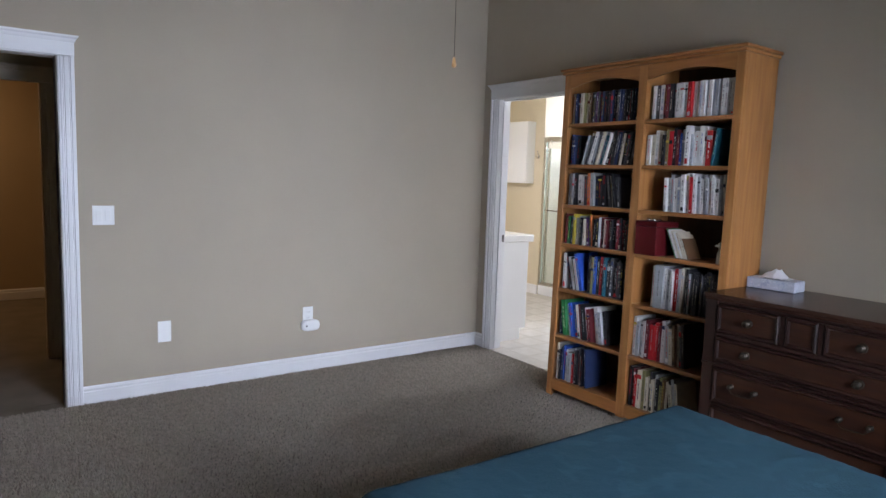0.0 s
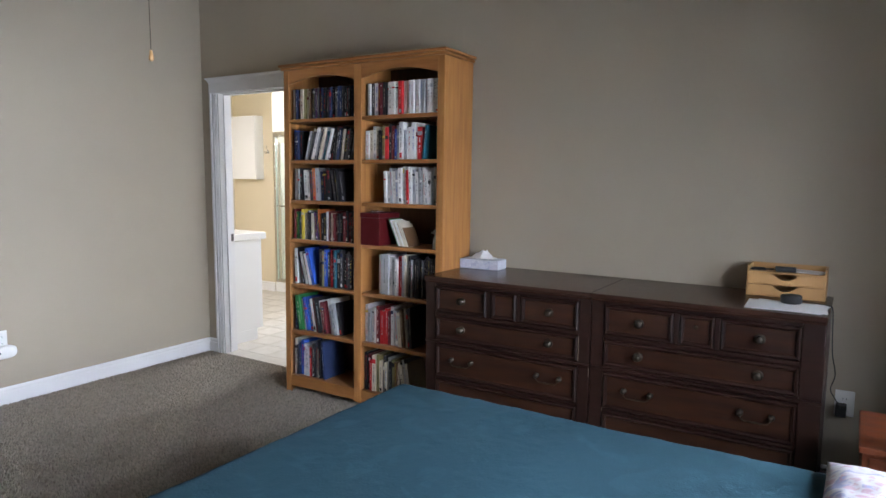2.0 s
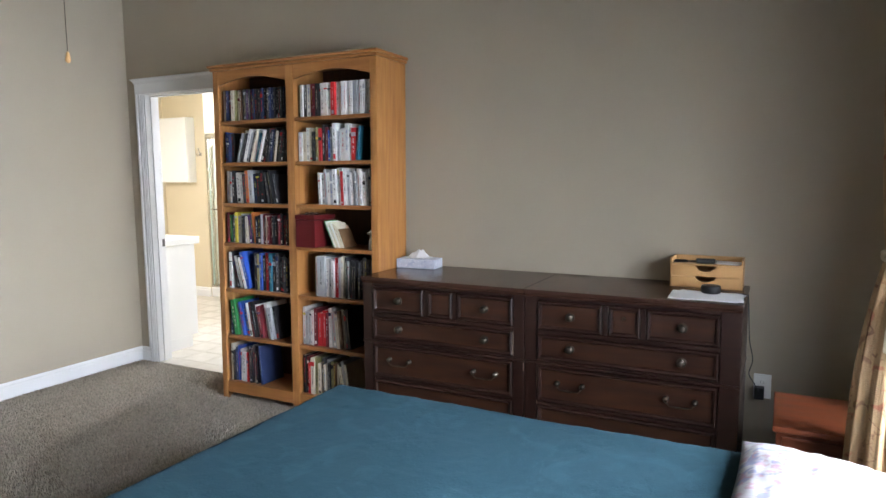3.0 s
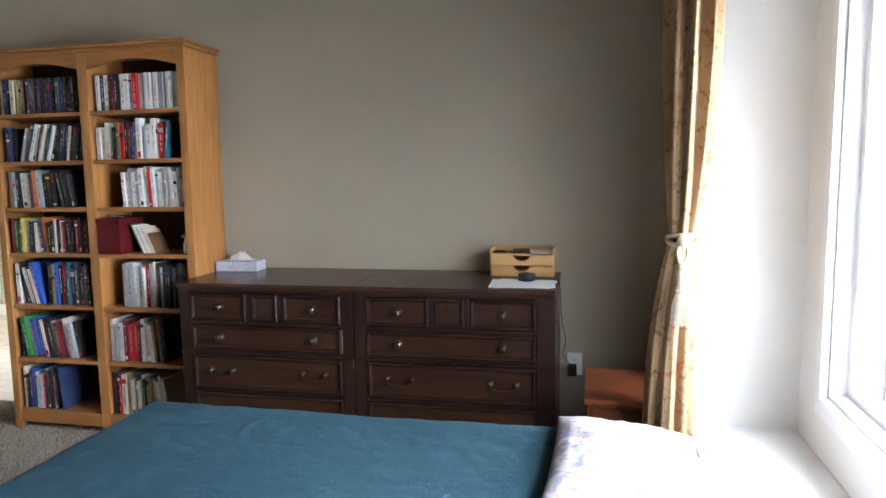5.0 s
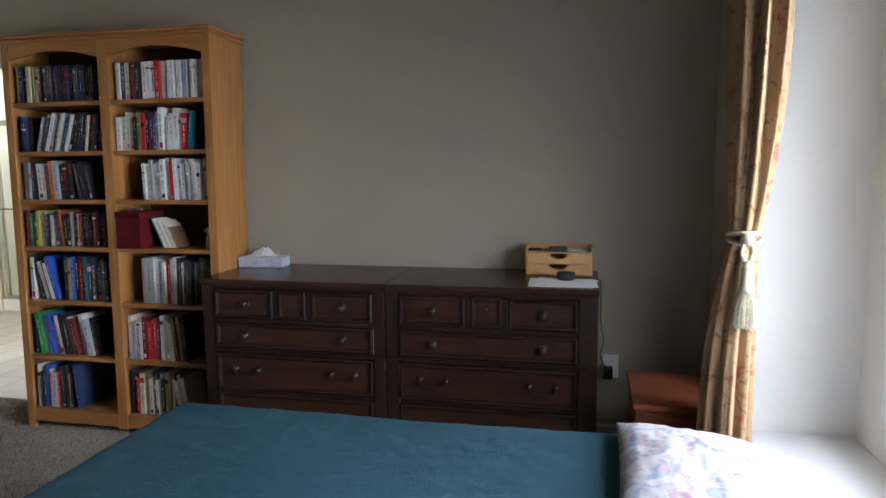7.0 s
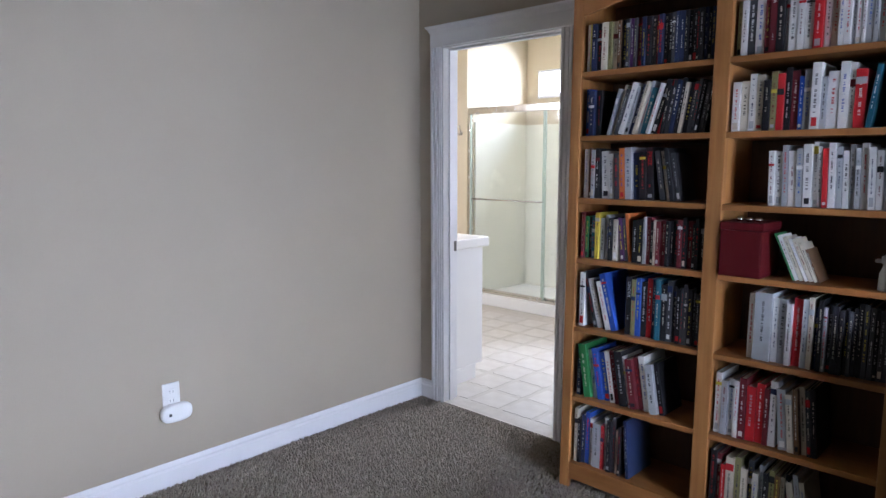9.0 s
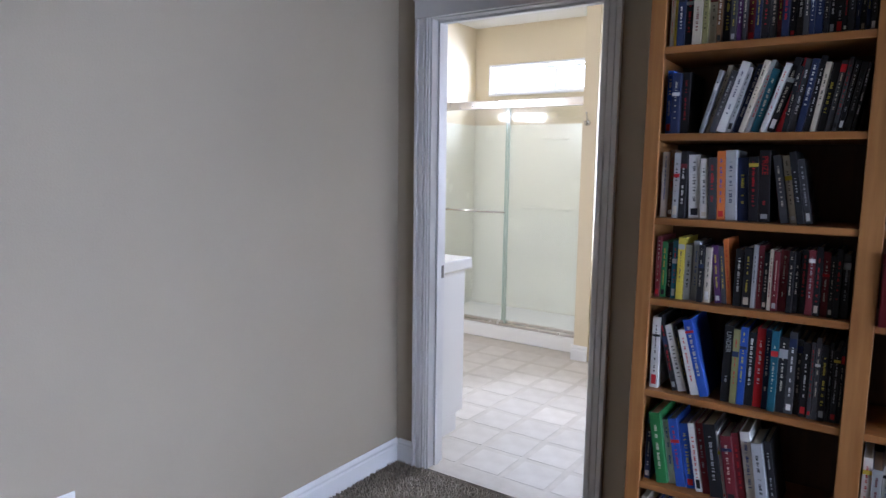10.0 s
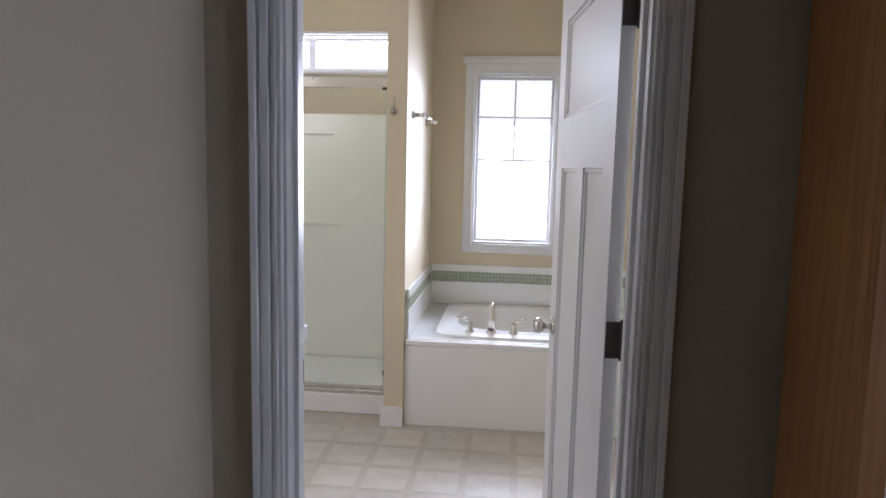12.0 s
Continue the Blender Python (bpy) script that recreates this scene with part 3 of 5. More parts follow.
def book_row(col, shelf, spec, lo, hi, fill=""):
    """Sets a row of books by tokens: colour letter and thickness in mm; _n a gap; / or \\ and degrees a lean, | upright again; *WORD letters the next spine."""
    x, lean, word = COLS[col][0] + 0.004, 0.0, ""
    end = COLS[col][1] - 0.003
    room = (SHELF_Z[shelf + 1] if shelf < 6 else 2.03) - SHELF_Z[shelf] - 0.03
    tokens = spec.split() + [rng.choice(fill) + str(rng.randint(10, 20)) for k in range(14 if fill else 0)] + [c + "8" for c in fill[:2]]
    for token in tokens:
        if token[0] == "_":
            x += float(token[1:]) / 1000
        elif token[0] in "/\\|":
            lean = {"/": 1, "\\": -1, "|": 0}[token[0]] * radians(float(token[1:] or 0))
        elif token[0] == "*":
            word = token[1:]
        else:
            t = float(token[1:]) / 1000
            a = lean * rng.uniform(0.93, 1.07)
            h = min(rng.uniform(lo, hi), (room - t * abs(math.sin(a))) / math.cos(a) - 0.003)
            step = t / math.cos(a) + 0.0008 + (abs(lean) > 0.01) * 0.001
            if x + step + max(0, h * math.sin(lean)) > end:
                continue
            back = rng.uniform(0.028, 0.05)
            pivot = x if a <= 0 else x + step
            z = SHELF_Z[shelf] + 0.0005
            m = BC @ Matrix.Translation((pivot, back, z)) @ Matrix.Rotation(a, 4, "Y") @ Matrix.Translation((0 if a <= 0 else -t, 0, 0))
            book(m, t, h, min(0.235, h * rng.uniform(0.66, 0.76) + 0.02), token[0], abs(lean) > 0.01, word)
            word = ""
            x += step


book_row(0, 6, "c12 y8 n22 k22 c26 l16 c22 u16 k22 d16 p14 d12 m20 n16 k20 d18 m12 n18 k16 k18 d14", 0.205, 0.235, "kn")
book_row(0, 5, "b18 n24 k24 _34 /16 s12 c12 d16 w24 s16 n16 c14 s12 t22 w14 k20 r16 /9 k14 d16 n18 k14 c14", 0.18, 0.215, "kd")
book_row(0, 4, "w20 u18 s18 k20 \\3 _8 w34 w22 d23 o23 s29 n29 k26 *PRIZE k29 \\10 _28 d21 c18 k18 d16", 0.18, 0.21)
book_row(0, 3, "m14 g16 k16 t16 y20 s22 s20 k16 c20 \\7 _14 p18 d12 o15 | k24 k24 s12 m16 k14 c10 m16 m22 k14", 0.165, 0.20, "mk")
book_row(0, 2, "w26 \\15 _46 k16 w26 k10 w24 b26 | _30 *UNDER k26 l18 b20 k22 r24 n16 t20 k24 d20", 0.205, 0.25, "kd")
book_row(0, 1, "n20 \\10 _24 g34 w22 b28 b28 w20 m22 k36 w7 m31 m22 w28 s31 k20", 0.20, 0.235)
book_row(0, 0, "c17 k14 n17 b20 w17 s38 r14 w14 k20 d17 c14 k14 \\5 _20 w7 n14", 0.19, 0.25)
book_row(1, 6, "l14 w20 d26 w30 m18 *A m20 k24 s12 w26 w22 w26 r28 w20 c22 w16", 0.21, 0.235, "ws")
book_row(1, 5, "w27 c27 w24 c24 k22 l19 r22 k19 m24 b14 s24 w27 s16 w33 w27 w16 r33 /7 t15", 0.165, 0.22)
book_row(1, 4, "_140 \\2 w18 w22 s18 w24 s20 w26 w14 w12 r16 w20 s16 w18 s14", 0.185, 0.22, "ws")
book_row(1, 2, "_100 w22 s58 w20 s26 w18 r30 s18 c16 n12 k14 s12 d14 k20", 0.215, 0.25, "kd")
book_row(1, 1, "w22 s24 w22 w17 m24 r32 r27 m17 w24 \\5 _14 s29 c22 u17 c17 d15 k15", 0.205, 0.245)
book_row(1, 0, "k22 m17 r17 c29 l22 c22 d19 c19 s17 k17 l19 u17 c14 k14 \\9 _20 c22 s17 c17", 0.19, 0.24)
# the row with a red box, a few leaning paperbacks and a small white bottle
row_z = SHELF_Z[3]
red_box = thing("storage_box", BC @ Matrix.Translation((0.650, -0.012, row_z)), "dark red box standing on the shelf", "box")
MAROON = material("dark_red_cloth", (0.085, 0.004, 0.006), 0.6, spec=0.2, var=0.15, scale=10, fine=0.2, fine_scale=300)
box_part("box_body", (0, 0, 0, 0.145, 0.2, 0.165), MAROON, red_box, 0.004)
box_part("box_lid", (-0.002, -0.003, 0.166, 0.147, 0.203, 0.195), MAROON, red_box, 0.004)
for k in range(3):
    bm = bmesh.new()
    add_lathe(bm, [(0.006, 0), (0.012, 0.004), (0.013, 0.010), (0.008, 0.016)], Matrix.Translation((0.05 + 0.03 * k, 0.05 + 0.008 * k, 0.195)), 12)
    part("trinket", bm, NICKEL, red_box, "small silvery trinket", True)
x = 0.826
for key, t, h in (("g", 0.005, 0.172), ("w", 0.012, 0.165), ("c", 0.013, 0.16), ("w", 0.010, 0.155), ("c", 0.013, 0.155), ("c", 0.010, 0.14), ("u", 0.006, 0.12)):
    book(BC @ Matrix.Translation((x + 0.058, 0.05, row_z + 0.0005)) @ Matrix.Rotation(radians(-24), 4, "Y"), t, h, 0.12, key, True)
    x += t / math.cos(radians(24)) + 0.002
bm = bmesh.new()
add_lathe(bm, [(0.020, 0), (0.021, 0.004), (0.019, 0.055), (0.012, 0.072), (0.010, 0.085), (0.016, 0.088), (0.016, 0.108), (0.006, 0.114)], segs=18)
add_box(bm, -0.032, -0.008, 0.088, 0.0, 0.008, 0.100, 0.003, 1)
ob = part("pump_bottle", bm, WHITE, smooth=True)
ob.matrix_world = BC @ Matrix.Translation((1.152, 0.06, row_z))
tagged(ob, "small white pump bottle on the bookcase shelf", "bottle")


# ---- dressers ----
def raised_frame(bm, x0, x1, z0, z1, y, w=0.012, d=0.008):
    """One moulding that runs round a panel."""
    loops = []
    for inset, out in ((0, 0), (0, d * 0.6), (w * 0.3, d), (w * 0.7, d * 0.8), (w, 0)):
        loops.append([bm.verts.new(c) for c in ((x0 + inset, y - out, z0 + inset), (x1 - inset, y - out, z0 + inset), (x1 - inset, y - out, z1 - inset), (x0 + inset, y - out, z1 - inset))])
    for a, b in zip(loops, loops[1:]):
        for k in range(4):
            bm.faces.new((a[k], a[(k + 1) % 4], b[(k + 1) % 4], b[k]))
    return loops


def dresser(m, width, label):
    """A chest of two stacked halves: a row of three small drawers, one wide one, a waist, two deep ones with bail handles. x 0..width, front at y=0, back at y=0.525."""
    top = thing("dresser", m, label, "dresser", "dressers along the wall")
    H, D = 0.918, 0.525
    a, b = 0.063, 0.872
    bm = bmesh.new()
    add_box(bm, -0.003, -0.022, H - 0.022, width + 0.003, D, H, 0.005, 2)
    add_box(bm, -0.001, -0.014, H - 0.034, width + 0.001, D - 0.002, H - 0.0225, 0.004, 2)
    part("dresser_top", bm, MAHOGANY_TOP, top)
    box_part("upper_body", (0, 0.012, 0.568, width, D - 0.004, H - 0.0345), MAHOGANY_DARK, top, 0)
    box_part("lower_body", (0, 0.012, 0.09, width, D - 0.004, 0.5555), MAHOGANY_DARK, top, 0)
    box_part("waist_moulding", (-0.002, -0.008, 0.556, width + 0.002, D - 0.003, 0.5675), MAHOGANY_DARK, top, 0.004)
    for x0, x1, z0, z1 in ((0, a - 0.002, 0.568, H - 0.0345), (b + 0.002, width, 0.568, H - 0.0345), (0, a - 0.001, 0.0, 0.5555), (b + 0.001, width, 0.0, 0.5555)):
        box_part("stile", (x0, 0, z0, x1, 0.0119, z1), MAHOGANY_DARK, top, 0.003)
    for z0, z1 in ((0.704, 0.724), (0.868, H - 0.0345), (0.568, 0.578), (0.354, 0.370), (0.05, 0.112)):
        box_part("rail", (a - 0.001, 0.002, z0, b + 0.001, 0.0119, z1), MAHOGANY_DARK, top, 0.003)
    for x in (0.004, width - 0.06):
        box_part("foot", (x, D - 0.066, 0, x + 0.056, D - 0.006, 0.0895), MAHOGANY_DARK, top, 0.003)
    def drawer(x0, x1, z0, z1, knobs=(), bails=()):
        bm = bmesh.new()
        loops = raised_frame(bm, x0 + 0.002, x1 - 0.002, z0 + 0.002, z1 - 0.002, 0.004, 0.019, 0.013)
        back = [bm.verts.new((v.co.x, 0.0118, v.co.z)) for v in loops[0]]
        for k in range(4):
            bm.faces.new((back[k], back[(k + 1) % 4], loops[0][(k + 1) % 4], loops[0][k]))
        bm.faces.new(back)
        front = [v.co.copy() for v in loops[-1]]
        dr = part("drawer", bm, MAHOGANY_DARK, top)
        bm = bmesh.new()
        add_box(bm, front[0].x - 0.001, 0.0035, front[0].z - 0.001, front[2].x + 0.001, 0.0105, front[2].z + 0.001)
        part("drawer_panel", bm, MAHOGANY, dr, "reddish-brown drawer panel")
        zc = (z0 + z1) / 2
        for x in knobs:
            bm = bmesh.new()
            add_lathe(bm, [(0.022, 0), (0.0225, 0.003), (0.019, 0.0045), (0.017, 0.003), (0.014, 0.003), (0.012, 0.006), (0.008, 0.009), (0.008, 0.016), (0.015, 0.021), (0.017, 0.026), (0.013, 0.031), (0.005, 0.033)], pose(x, 0.004, zc, 90, 0, 0), 20)
            part("knob", bm, BRASS, dr, "antique brass knob", True)
        for x in bails:
            bm = bmesh.new()
            w = 0.060
            for s in (-1, 1):
                add_lathe(bm, [(0.013, 0), (0.014, 0.003), (0.007, 0.006), (0.007, 0.012), (0.012, 0.017), (0.012, 0.022), (0.006, 0.027)], pose(x + s * w, 0.004, zc + 0.012, 90, 0, 0), 12)
            pts = [(x - w, -0.014, zc + 0.012), (x - w + 0.004, -0.018, zc - 0.004), (x - w + 0.014, -0.020, zc - 0.013)]
            pts += [(x + 0.092 * (k - 6) / 12, -0.021, zc - 0.0145) for k in range(1, 12)]
            pts += [(x + w - 0.014, -0.020, zc - 0.013), (x + w - 0.004, -0.018, zc - 0.004), (x + w, -0.014, zc + 0.012)]
            beads = [0.0028 + 0.0030 * math.exp(-((k - 8) / 0.7) ** 2) + 0.0016 * (math.exp(-((k - 6) / 0.6) ** 2) + math.exp(-((k - 10) / 0.6) ** 2)) for k in range(len(pts))]
            add_tube(bm, pts, beads, 8)
            part("bail_handle", bm, BRASS, dr, "antique brass bail handle", True)
    third = b - a
    x1, x2, x3, x4 = a + third * 0.385, a + third * 0.416, a + third * 0.594, a + third * 0.625
    drawer(a, x1, 0.726, 0.866, [0.222])
    drawer(x2, x3, 0.726, 0.866)
    drawer(x4, b, 0.726, 0.866, [0.72])
    for x in ((x1 + x2) / 2, (x3 + x4) / 2):
        box_part("drawer_divider", (x - 0.012, -0.002, 0.726, x + 0.012, 0.0118, 0.866), MAHOGANY_DARK, top, 0.003)
    drawer(a, b, 0.580, 0.702, [0.222, 0.72])
    drawer(a + 0.001, b - 0.001, 0.372, 0.548, (), [0.225, 0.722])
    drawer(a + 0.001, b - 0.001, 0.114, 0.352, (), [0.225, 0.722])
    return top


def worn(top, x, z0, z1):
    """A pale chip where the stain has worn off an edge."""
    box_part("worn_edge", (x, -0.0008, z0, x + 0.0035, 0.002, z1), WORN, top, 0.0008, "pale worn edge")


WORN = material("worn_bare_wood", (0.34, 0.25, 0.18), 0.6, var=0.5, scale=60)
first = dresser(turned(2.500, -0.538, 0, 0), 0.930, "dark mahogany dresser with brass pulls beside the bookcase")
second = dresser(turned(3.435, -0.538, 0, 0), 0.956, "dark mahogany dresser with brass pulls, pushed against its twin")


bm = bmesh.new()
add_lathe(bm, [(0.009, 0), (0.010, 0.0015), (0.006, 0.0025), (0.002, 0.0025)], pose(0.468, 0.0034, 0.812, 90, 0, 0), 14)
part("keyhole_plate", bm, BRASS, second, "small dark keyhole plate", True)
worn(first, 0.872, 0.580, 0.70)
worn(first, 0.926, 0.51, 0.55)
worn(second, 0.0605, 0.43, 0.545)
worn(second, 0.0605, 0.355, 0.375)


# ---- on the dressers ----
box = thing("tissue_box", turned(2.503, -0.19, 0.9182, 3), "blue-grey printed tissue box with a tissue pulled up", "tissue box")
bm = bmesh.new()
add_box(bm, 0, 0, 0, 0.245, 0.12, 0.055, 0.003, 1)
part("carton", bm, TISSUE_BOX, box)
bm = bmesh.new()
n = 22
grid = {}
for i in range(n):
    for j in range(n):
        u, v = i / (n - 1) - 0.5, j / (n - 1) - 0.5
        r = math.hypot(u, v)
        z = 0.0553 + 0.058 * max(0, 1 - (2.1 * r) ** 1.6) * (0.75 + 0.5 * noise.noise((u * 5, v * 5, 1.3))) + 0.012 * abs(noise.noise((u * 9, v * 9, 4))) + 0.001
        grid[i, j] = bm.verts.new((0.125 + u * 0.15 + 0.02 * noise.noise((u * 4, v * 4, 8)), 0.06 + v * 0.075, z))
for i in range(n - 1):
    for j in range(n - 1):
        bm.faces.new((grid[i, j], grid[i + 1, j], grid[i + 1, j + 1], grid[i, j + 1]))
ob = part("tissue", bm, SHEET, box, "white crumpled tissue", True)

tray = thing("desk_organizer", turned(4.045, -0.185, 0.9182, 0), "light wooden desk organizer with two scooped drawers on the dresser", "desk organizer")
w, d = 0.322, 0.165
for name, dims in (("side_board", (0, 0.006, 0, 0.008, d, 0.138)), ("side_board", (w - 0.008, 0.006, 0, w, d, 0.138)), ("back_board", (0.008, d - 0.006, 0, w - 0.008, d, 0.138)),
                   ("bottom_board", (0.008, 0.006, 0, w - 0.008, d - 0.006, 0.006)), ("divider_board", (0.008, 0.006, 0.054, w - 0.008, d - 0.006, 0.059)), ("top_board", (0.008, 0.006, 0.106, w - 0.008, d - 0.006, 0.112))):
    box_part(name, dims, PINE, tray, 0.001)
for z0, z1 in ((0.007, 0.053), (0.060, 0.105)):
    bm = bmesh.new()
    n = 24
    xs = [0.009 + (w - 0.018) * k / n for k in range(n + 1)]
    def top_z(x):
        u = abs(x - w / 2) / 0.05
        return z1 - (0.026 * math.cos(u * math.pi / 2) ** 0.7 if u < 1 else 0)
    for k in range(n):
        quad = [[bm.verts.new((x, y, z)) for x, z in ((xs[k], z0), (xs[k + 1], z0), (xs[k + 1], top_z(xs[k + 1])), (xs[k], top_z(xs[k])))] for y in (0.0, 0.008)]
        bm.faces.new(quad[0])
        bm.faces.new(quad[1][::-1])
        for i in (0, 2):
            bm.faces.new((quad[0][i], quad[0][(i + 1) % 4], quad[1][(i + 1) % 4], quad[1][i]))
    bmesh.ops.remove_doubles(bm, verts=bm.verts[:], dist=0.00001)
    add_box(bm, 0.010, 0.0085, z0, w - 0.010, d - 0.008, z0 + 0.004)
    part("organizer_drawer", bm, PINE, tray)
for dims, rz, mat, label, name in (((0, 0, 0, 0.085, 0.03, 0.022), 8, BLACK, "black gadget lying on the desk organizer", "gadget"), ((0, 0, 0, 0.16, 0.09, 0.006), -14, SHEET, "folded white note on the desk organizer", "folded_note")):
    ob = box_part(name, dims, mat, None, 0.003)
    ob.matrix_world = turned(4.16 if name == "gadget" else 4.19, -0.15 if name == "gadget" else -0.12, 1.0308, rz)
    tagged(ob, label, name.replace("_", " "))
bm = bmesh.new()
for s in (-1, 1):
    ring = [(0.034 * math.cos(2 * math.pi * k / 14) - 0.03, s * 0.017 + 0.013 * math.sin(2 * math.pi * k / 14), 0.004) for k in range(15)]
    add_tube(bm, ring, 0.0038, 6)
    add_box(bm, 0.0, s * 0.004 - 0.004, 0.001 + 0.002 * (s > 0), 0.10, s * 0.004 + 0.004, 0.003 + 0.002 * (s > 0))
ob = part("scissors", bm, BLACK)
ob.matrix_world = turned(4.11, -0.10, 1.0308, 14)
tagged(ob, "closed black-handled scissors lying in the organizer tray", "scissors")
for k, (x, y, a) in enumerate(((4.085, -0.515, 2), (4.09, -0.495, -7), (4.112, -0.535, 4))):
    bm = bmesh.new()
    add_box(bm, 0, 0, 0, 0.28, 0.215, 0.0012 + 0.002 * (k == 0))
    ob = part("paper_sheet", bm, SHEET)
    ob.matrix_world = turned(x, y, 0.9182 + (0, 0.0034, 0.0048)[k], a)
    tagged(ob, "loose white paper sheets stacked on the dresser", "paper", "papers on the dresser")
bm = bmesh.new()
add_lathe(bm, [(0.036, 0), (0.042, 0.004), (0.042, 0.030), (0.038, 0.035), (0.0, 0.0352)], segs=32, cap=False)
speaker = thing("smart_speaker", turned(4.245, -0.335, 0.9243, 0), "small black round speaker puck with a cord, on the papers", "speaker")
part("speaker_body", bm, BLACK, speaker, "", True)
bm = bmesh.new()
pts = [(4.283, -0.315, 0.933), (4.34, -0.33, 0.932), (4.385, -0.36, 0.932), (4.402, -0.37, 0.918), (4.406, -0.30, 0.80), (4.41, -0.24, 0.70), (4.425, -0.19, 0.60), (4.41, -0.14, 0.52), (4.43, -0.08, 0.46), (4.455, -0.055, 0.41)]
smooth_pts = []
for i in range(len(pts) - 1):
    p0, p1, p2, p3 = (Vector(pts[max(0, min(len(pts) - 1, i + k))]) for k in (-1, 0, 1, 2))
    for s in range(6):
        t = s / 6
        smooth_pts.append(0.5 * ((2 * p1) + (p2 - p0) * t + (2 * p0 - 5 * p1 + 4 * p2 - p3) * t * t + (3 * p1 - p0 - 3 * p2 + p3) * t ** 3))
add_tube(bm, smooth_pts, 0.0025, 6)
bmesh.ops.translate(bm, verts=bm.verts[:], vec=(-4.245, 0.335, -0.9243))
part("power_cord", bm, BLACK, speaker, "thin black power cord", True)


# ---- wall plates ----
def plate(name, m, w, h, label, category, kind_of):
    top = thing(name, m, label, category)
    box_part("cover_plate", (-w / 2, -0.006, -h / 2, w / 2, -0.0005, h / 2), WHITE, top, 0.003)
    if kind_of == "switch":
        for x in (-0.024, 0.024):
            box_part("rocker", (x - 0.016, -0.010, -0.033, x + 0.016, -0.006, 0.033), WHITE, top, 0.002)
    if kind_of == "outlet":
        for z in (-0.02, 0.02):
            boxes_part("socket", [(-0.016, -0.008, z - 0.014, 0.016, -0.006, z + 0.014)], WHITE, top, 0.002)
            boxes_part("slot", [(-0.008, -0.0085, z - 0.004, -0.006, -0.0078, z + 0.006), (0.006, -0.0085, z - 0.004, 0.008, -0.0078, z + 0.006)], BLACK, top)
    return top


plate("light_switch", turned(0, -2.877, 1.146, 90), 0.118, 0.115, "white double rocker light switch plate on the wall", "light switch", "switch")
plate("blank_wall_plate", turned(0, -2.543, 0.402, 90), 0.08, 0.135, "white blank cover plate low on the wall", "wall plate", "")
plate("wall_outlet", turned(0, -1.563, 0.414, 90), 0.078, 0.12, "white wall outlet with a plugged-in device", "outlet", "outlet")
plate("wall_outlet", turned(4.467, 0, 0.425, 0), 0.078, 0.12, "wall outlet low behind the nightstand", "outlet", "outlet")
ob = box_part("power_adapter", (-0.022, -0.055, -0.035, 0.022, -0.009, 0.022), BLACK, None, 0.004)
ob.matrix_world = turned(4.455, 0, 0.405, 0)
tagged(ob, "black power adapter plugged into the outlet", "adapter")
dev = thing("air_freshener", turned(0, -1.553, 0.342, 90), "white oval plug-in device on the wall outlet", "plug-in device")
bm = bmesh.new()
rows = []
for k, (s, y) in enumerate(((0.90, -0.009), (1.0, -0.014), (1.0, -0.034), (0.9, -0.042), (0.6, -0.046))):
    rows.append([bm.verts.new((0.069 * s * math.copysign(abs(math.cos(a)) ** 0.6, math.cos(a)), y, 0.040 * s * math.copysign(abs(math.sin(a)) ** 0.75, math.sin(a)))) for a in (2 * math.pi * i / 32 for i in range(32))])
for a, b in zip(rows, rows[1:]):
    for i in range(32):
        bm.faces.new((a[i], a[(i + 1) % 32], b[(i + 1) % 32], b[i]))
bm.faces.new(rows[0])
bm.faces.new(rows[-1])
part("device_body", bm, WHITE, dev, "", True)
box_part("device_button", (-0.042, -0.0475, -0.006, -0.030, -0.0435, 0.006), BLACK, dev, 0.001)


# ---- bed ----
def soft_cushion(name, m, lx, ly, h, mat, parent=None, seed=0.0, nx=48, ny=40, wrinkle=0.008):
    """A pillow: two bulging sheets that meet in a seam."""
    bm = bmesh.new()
    sheets = []
    for s in (1, -1):
        g = {}
        for i in range(nx + 1):
            for j in range(ny + 1):
                u, v = 2 * i / nx - 1, 2 * j / ny - 1
                bulge = max(0, (1 - abs(u) ** 2.6) * (1 - abs(v) ** 2.6)) ** 0.55
                pinch = 1 - 0.05 * (1 - abs(u)) * abs(v) ** 4
                p = Vector((u * lx / 2 * (1 - 0.045 * (1 - v * v)), v * ly / 2 * (1 - 0.055 * (1 - u * u)) * pinch, 0))
                z = s * bulge * (h / 2 if s > 0 else h / 2 * 0.62)
                wr = wrinkle * bulge * (noise.noise((u * 3.2 + seed, v * 4.2, seed)) + 0.6 * noise.noise((u * 8 + seed, v * 6, 3 + seed)))
                g[i, j] = bm.verts.new(p + Vector((0, 0, z + (wr if s > 0 else 0))))
        for i in range(nx):
            for j in range(ny):
                q = (g[i, j], g[i + 1, j], g[i + 1, j + 1], g[i, j + 1])
                bm.faces.new(q if s > 0 else q[::-1])
    bmesh.ops.remove_doubles(bm, verts=bm.verts[:], dist=0.0004)
    ob = part(name, bm, mat, parent, "", True)
    ob.matrix_local = m
    return ob


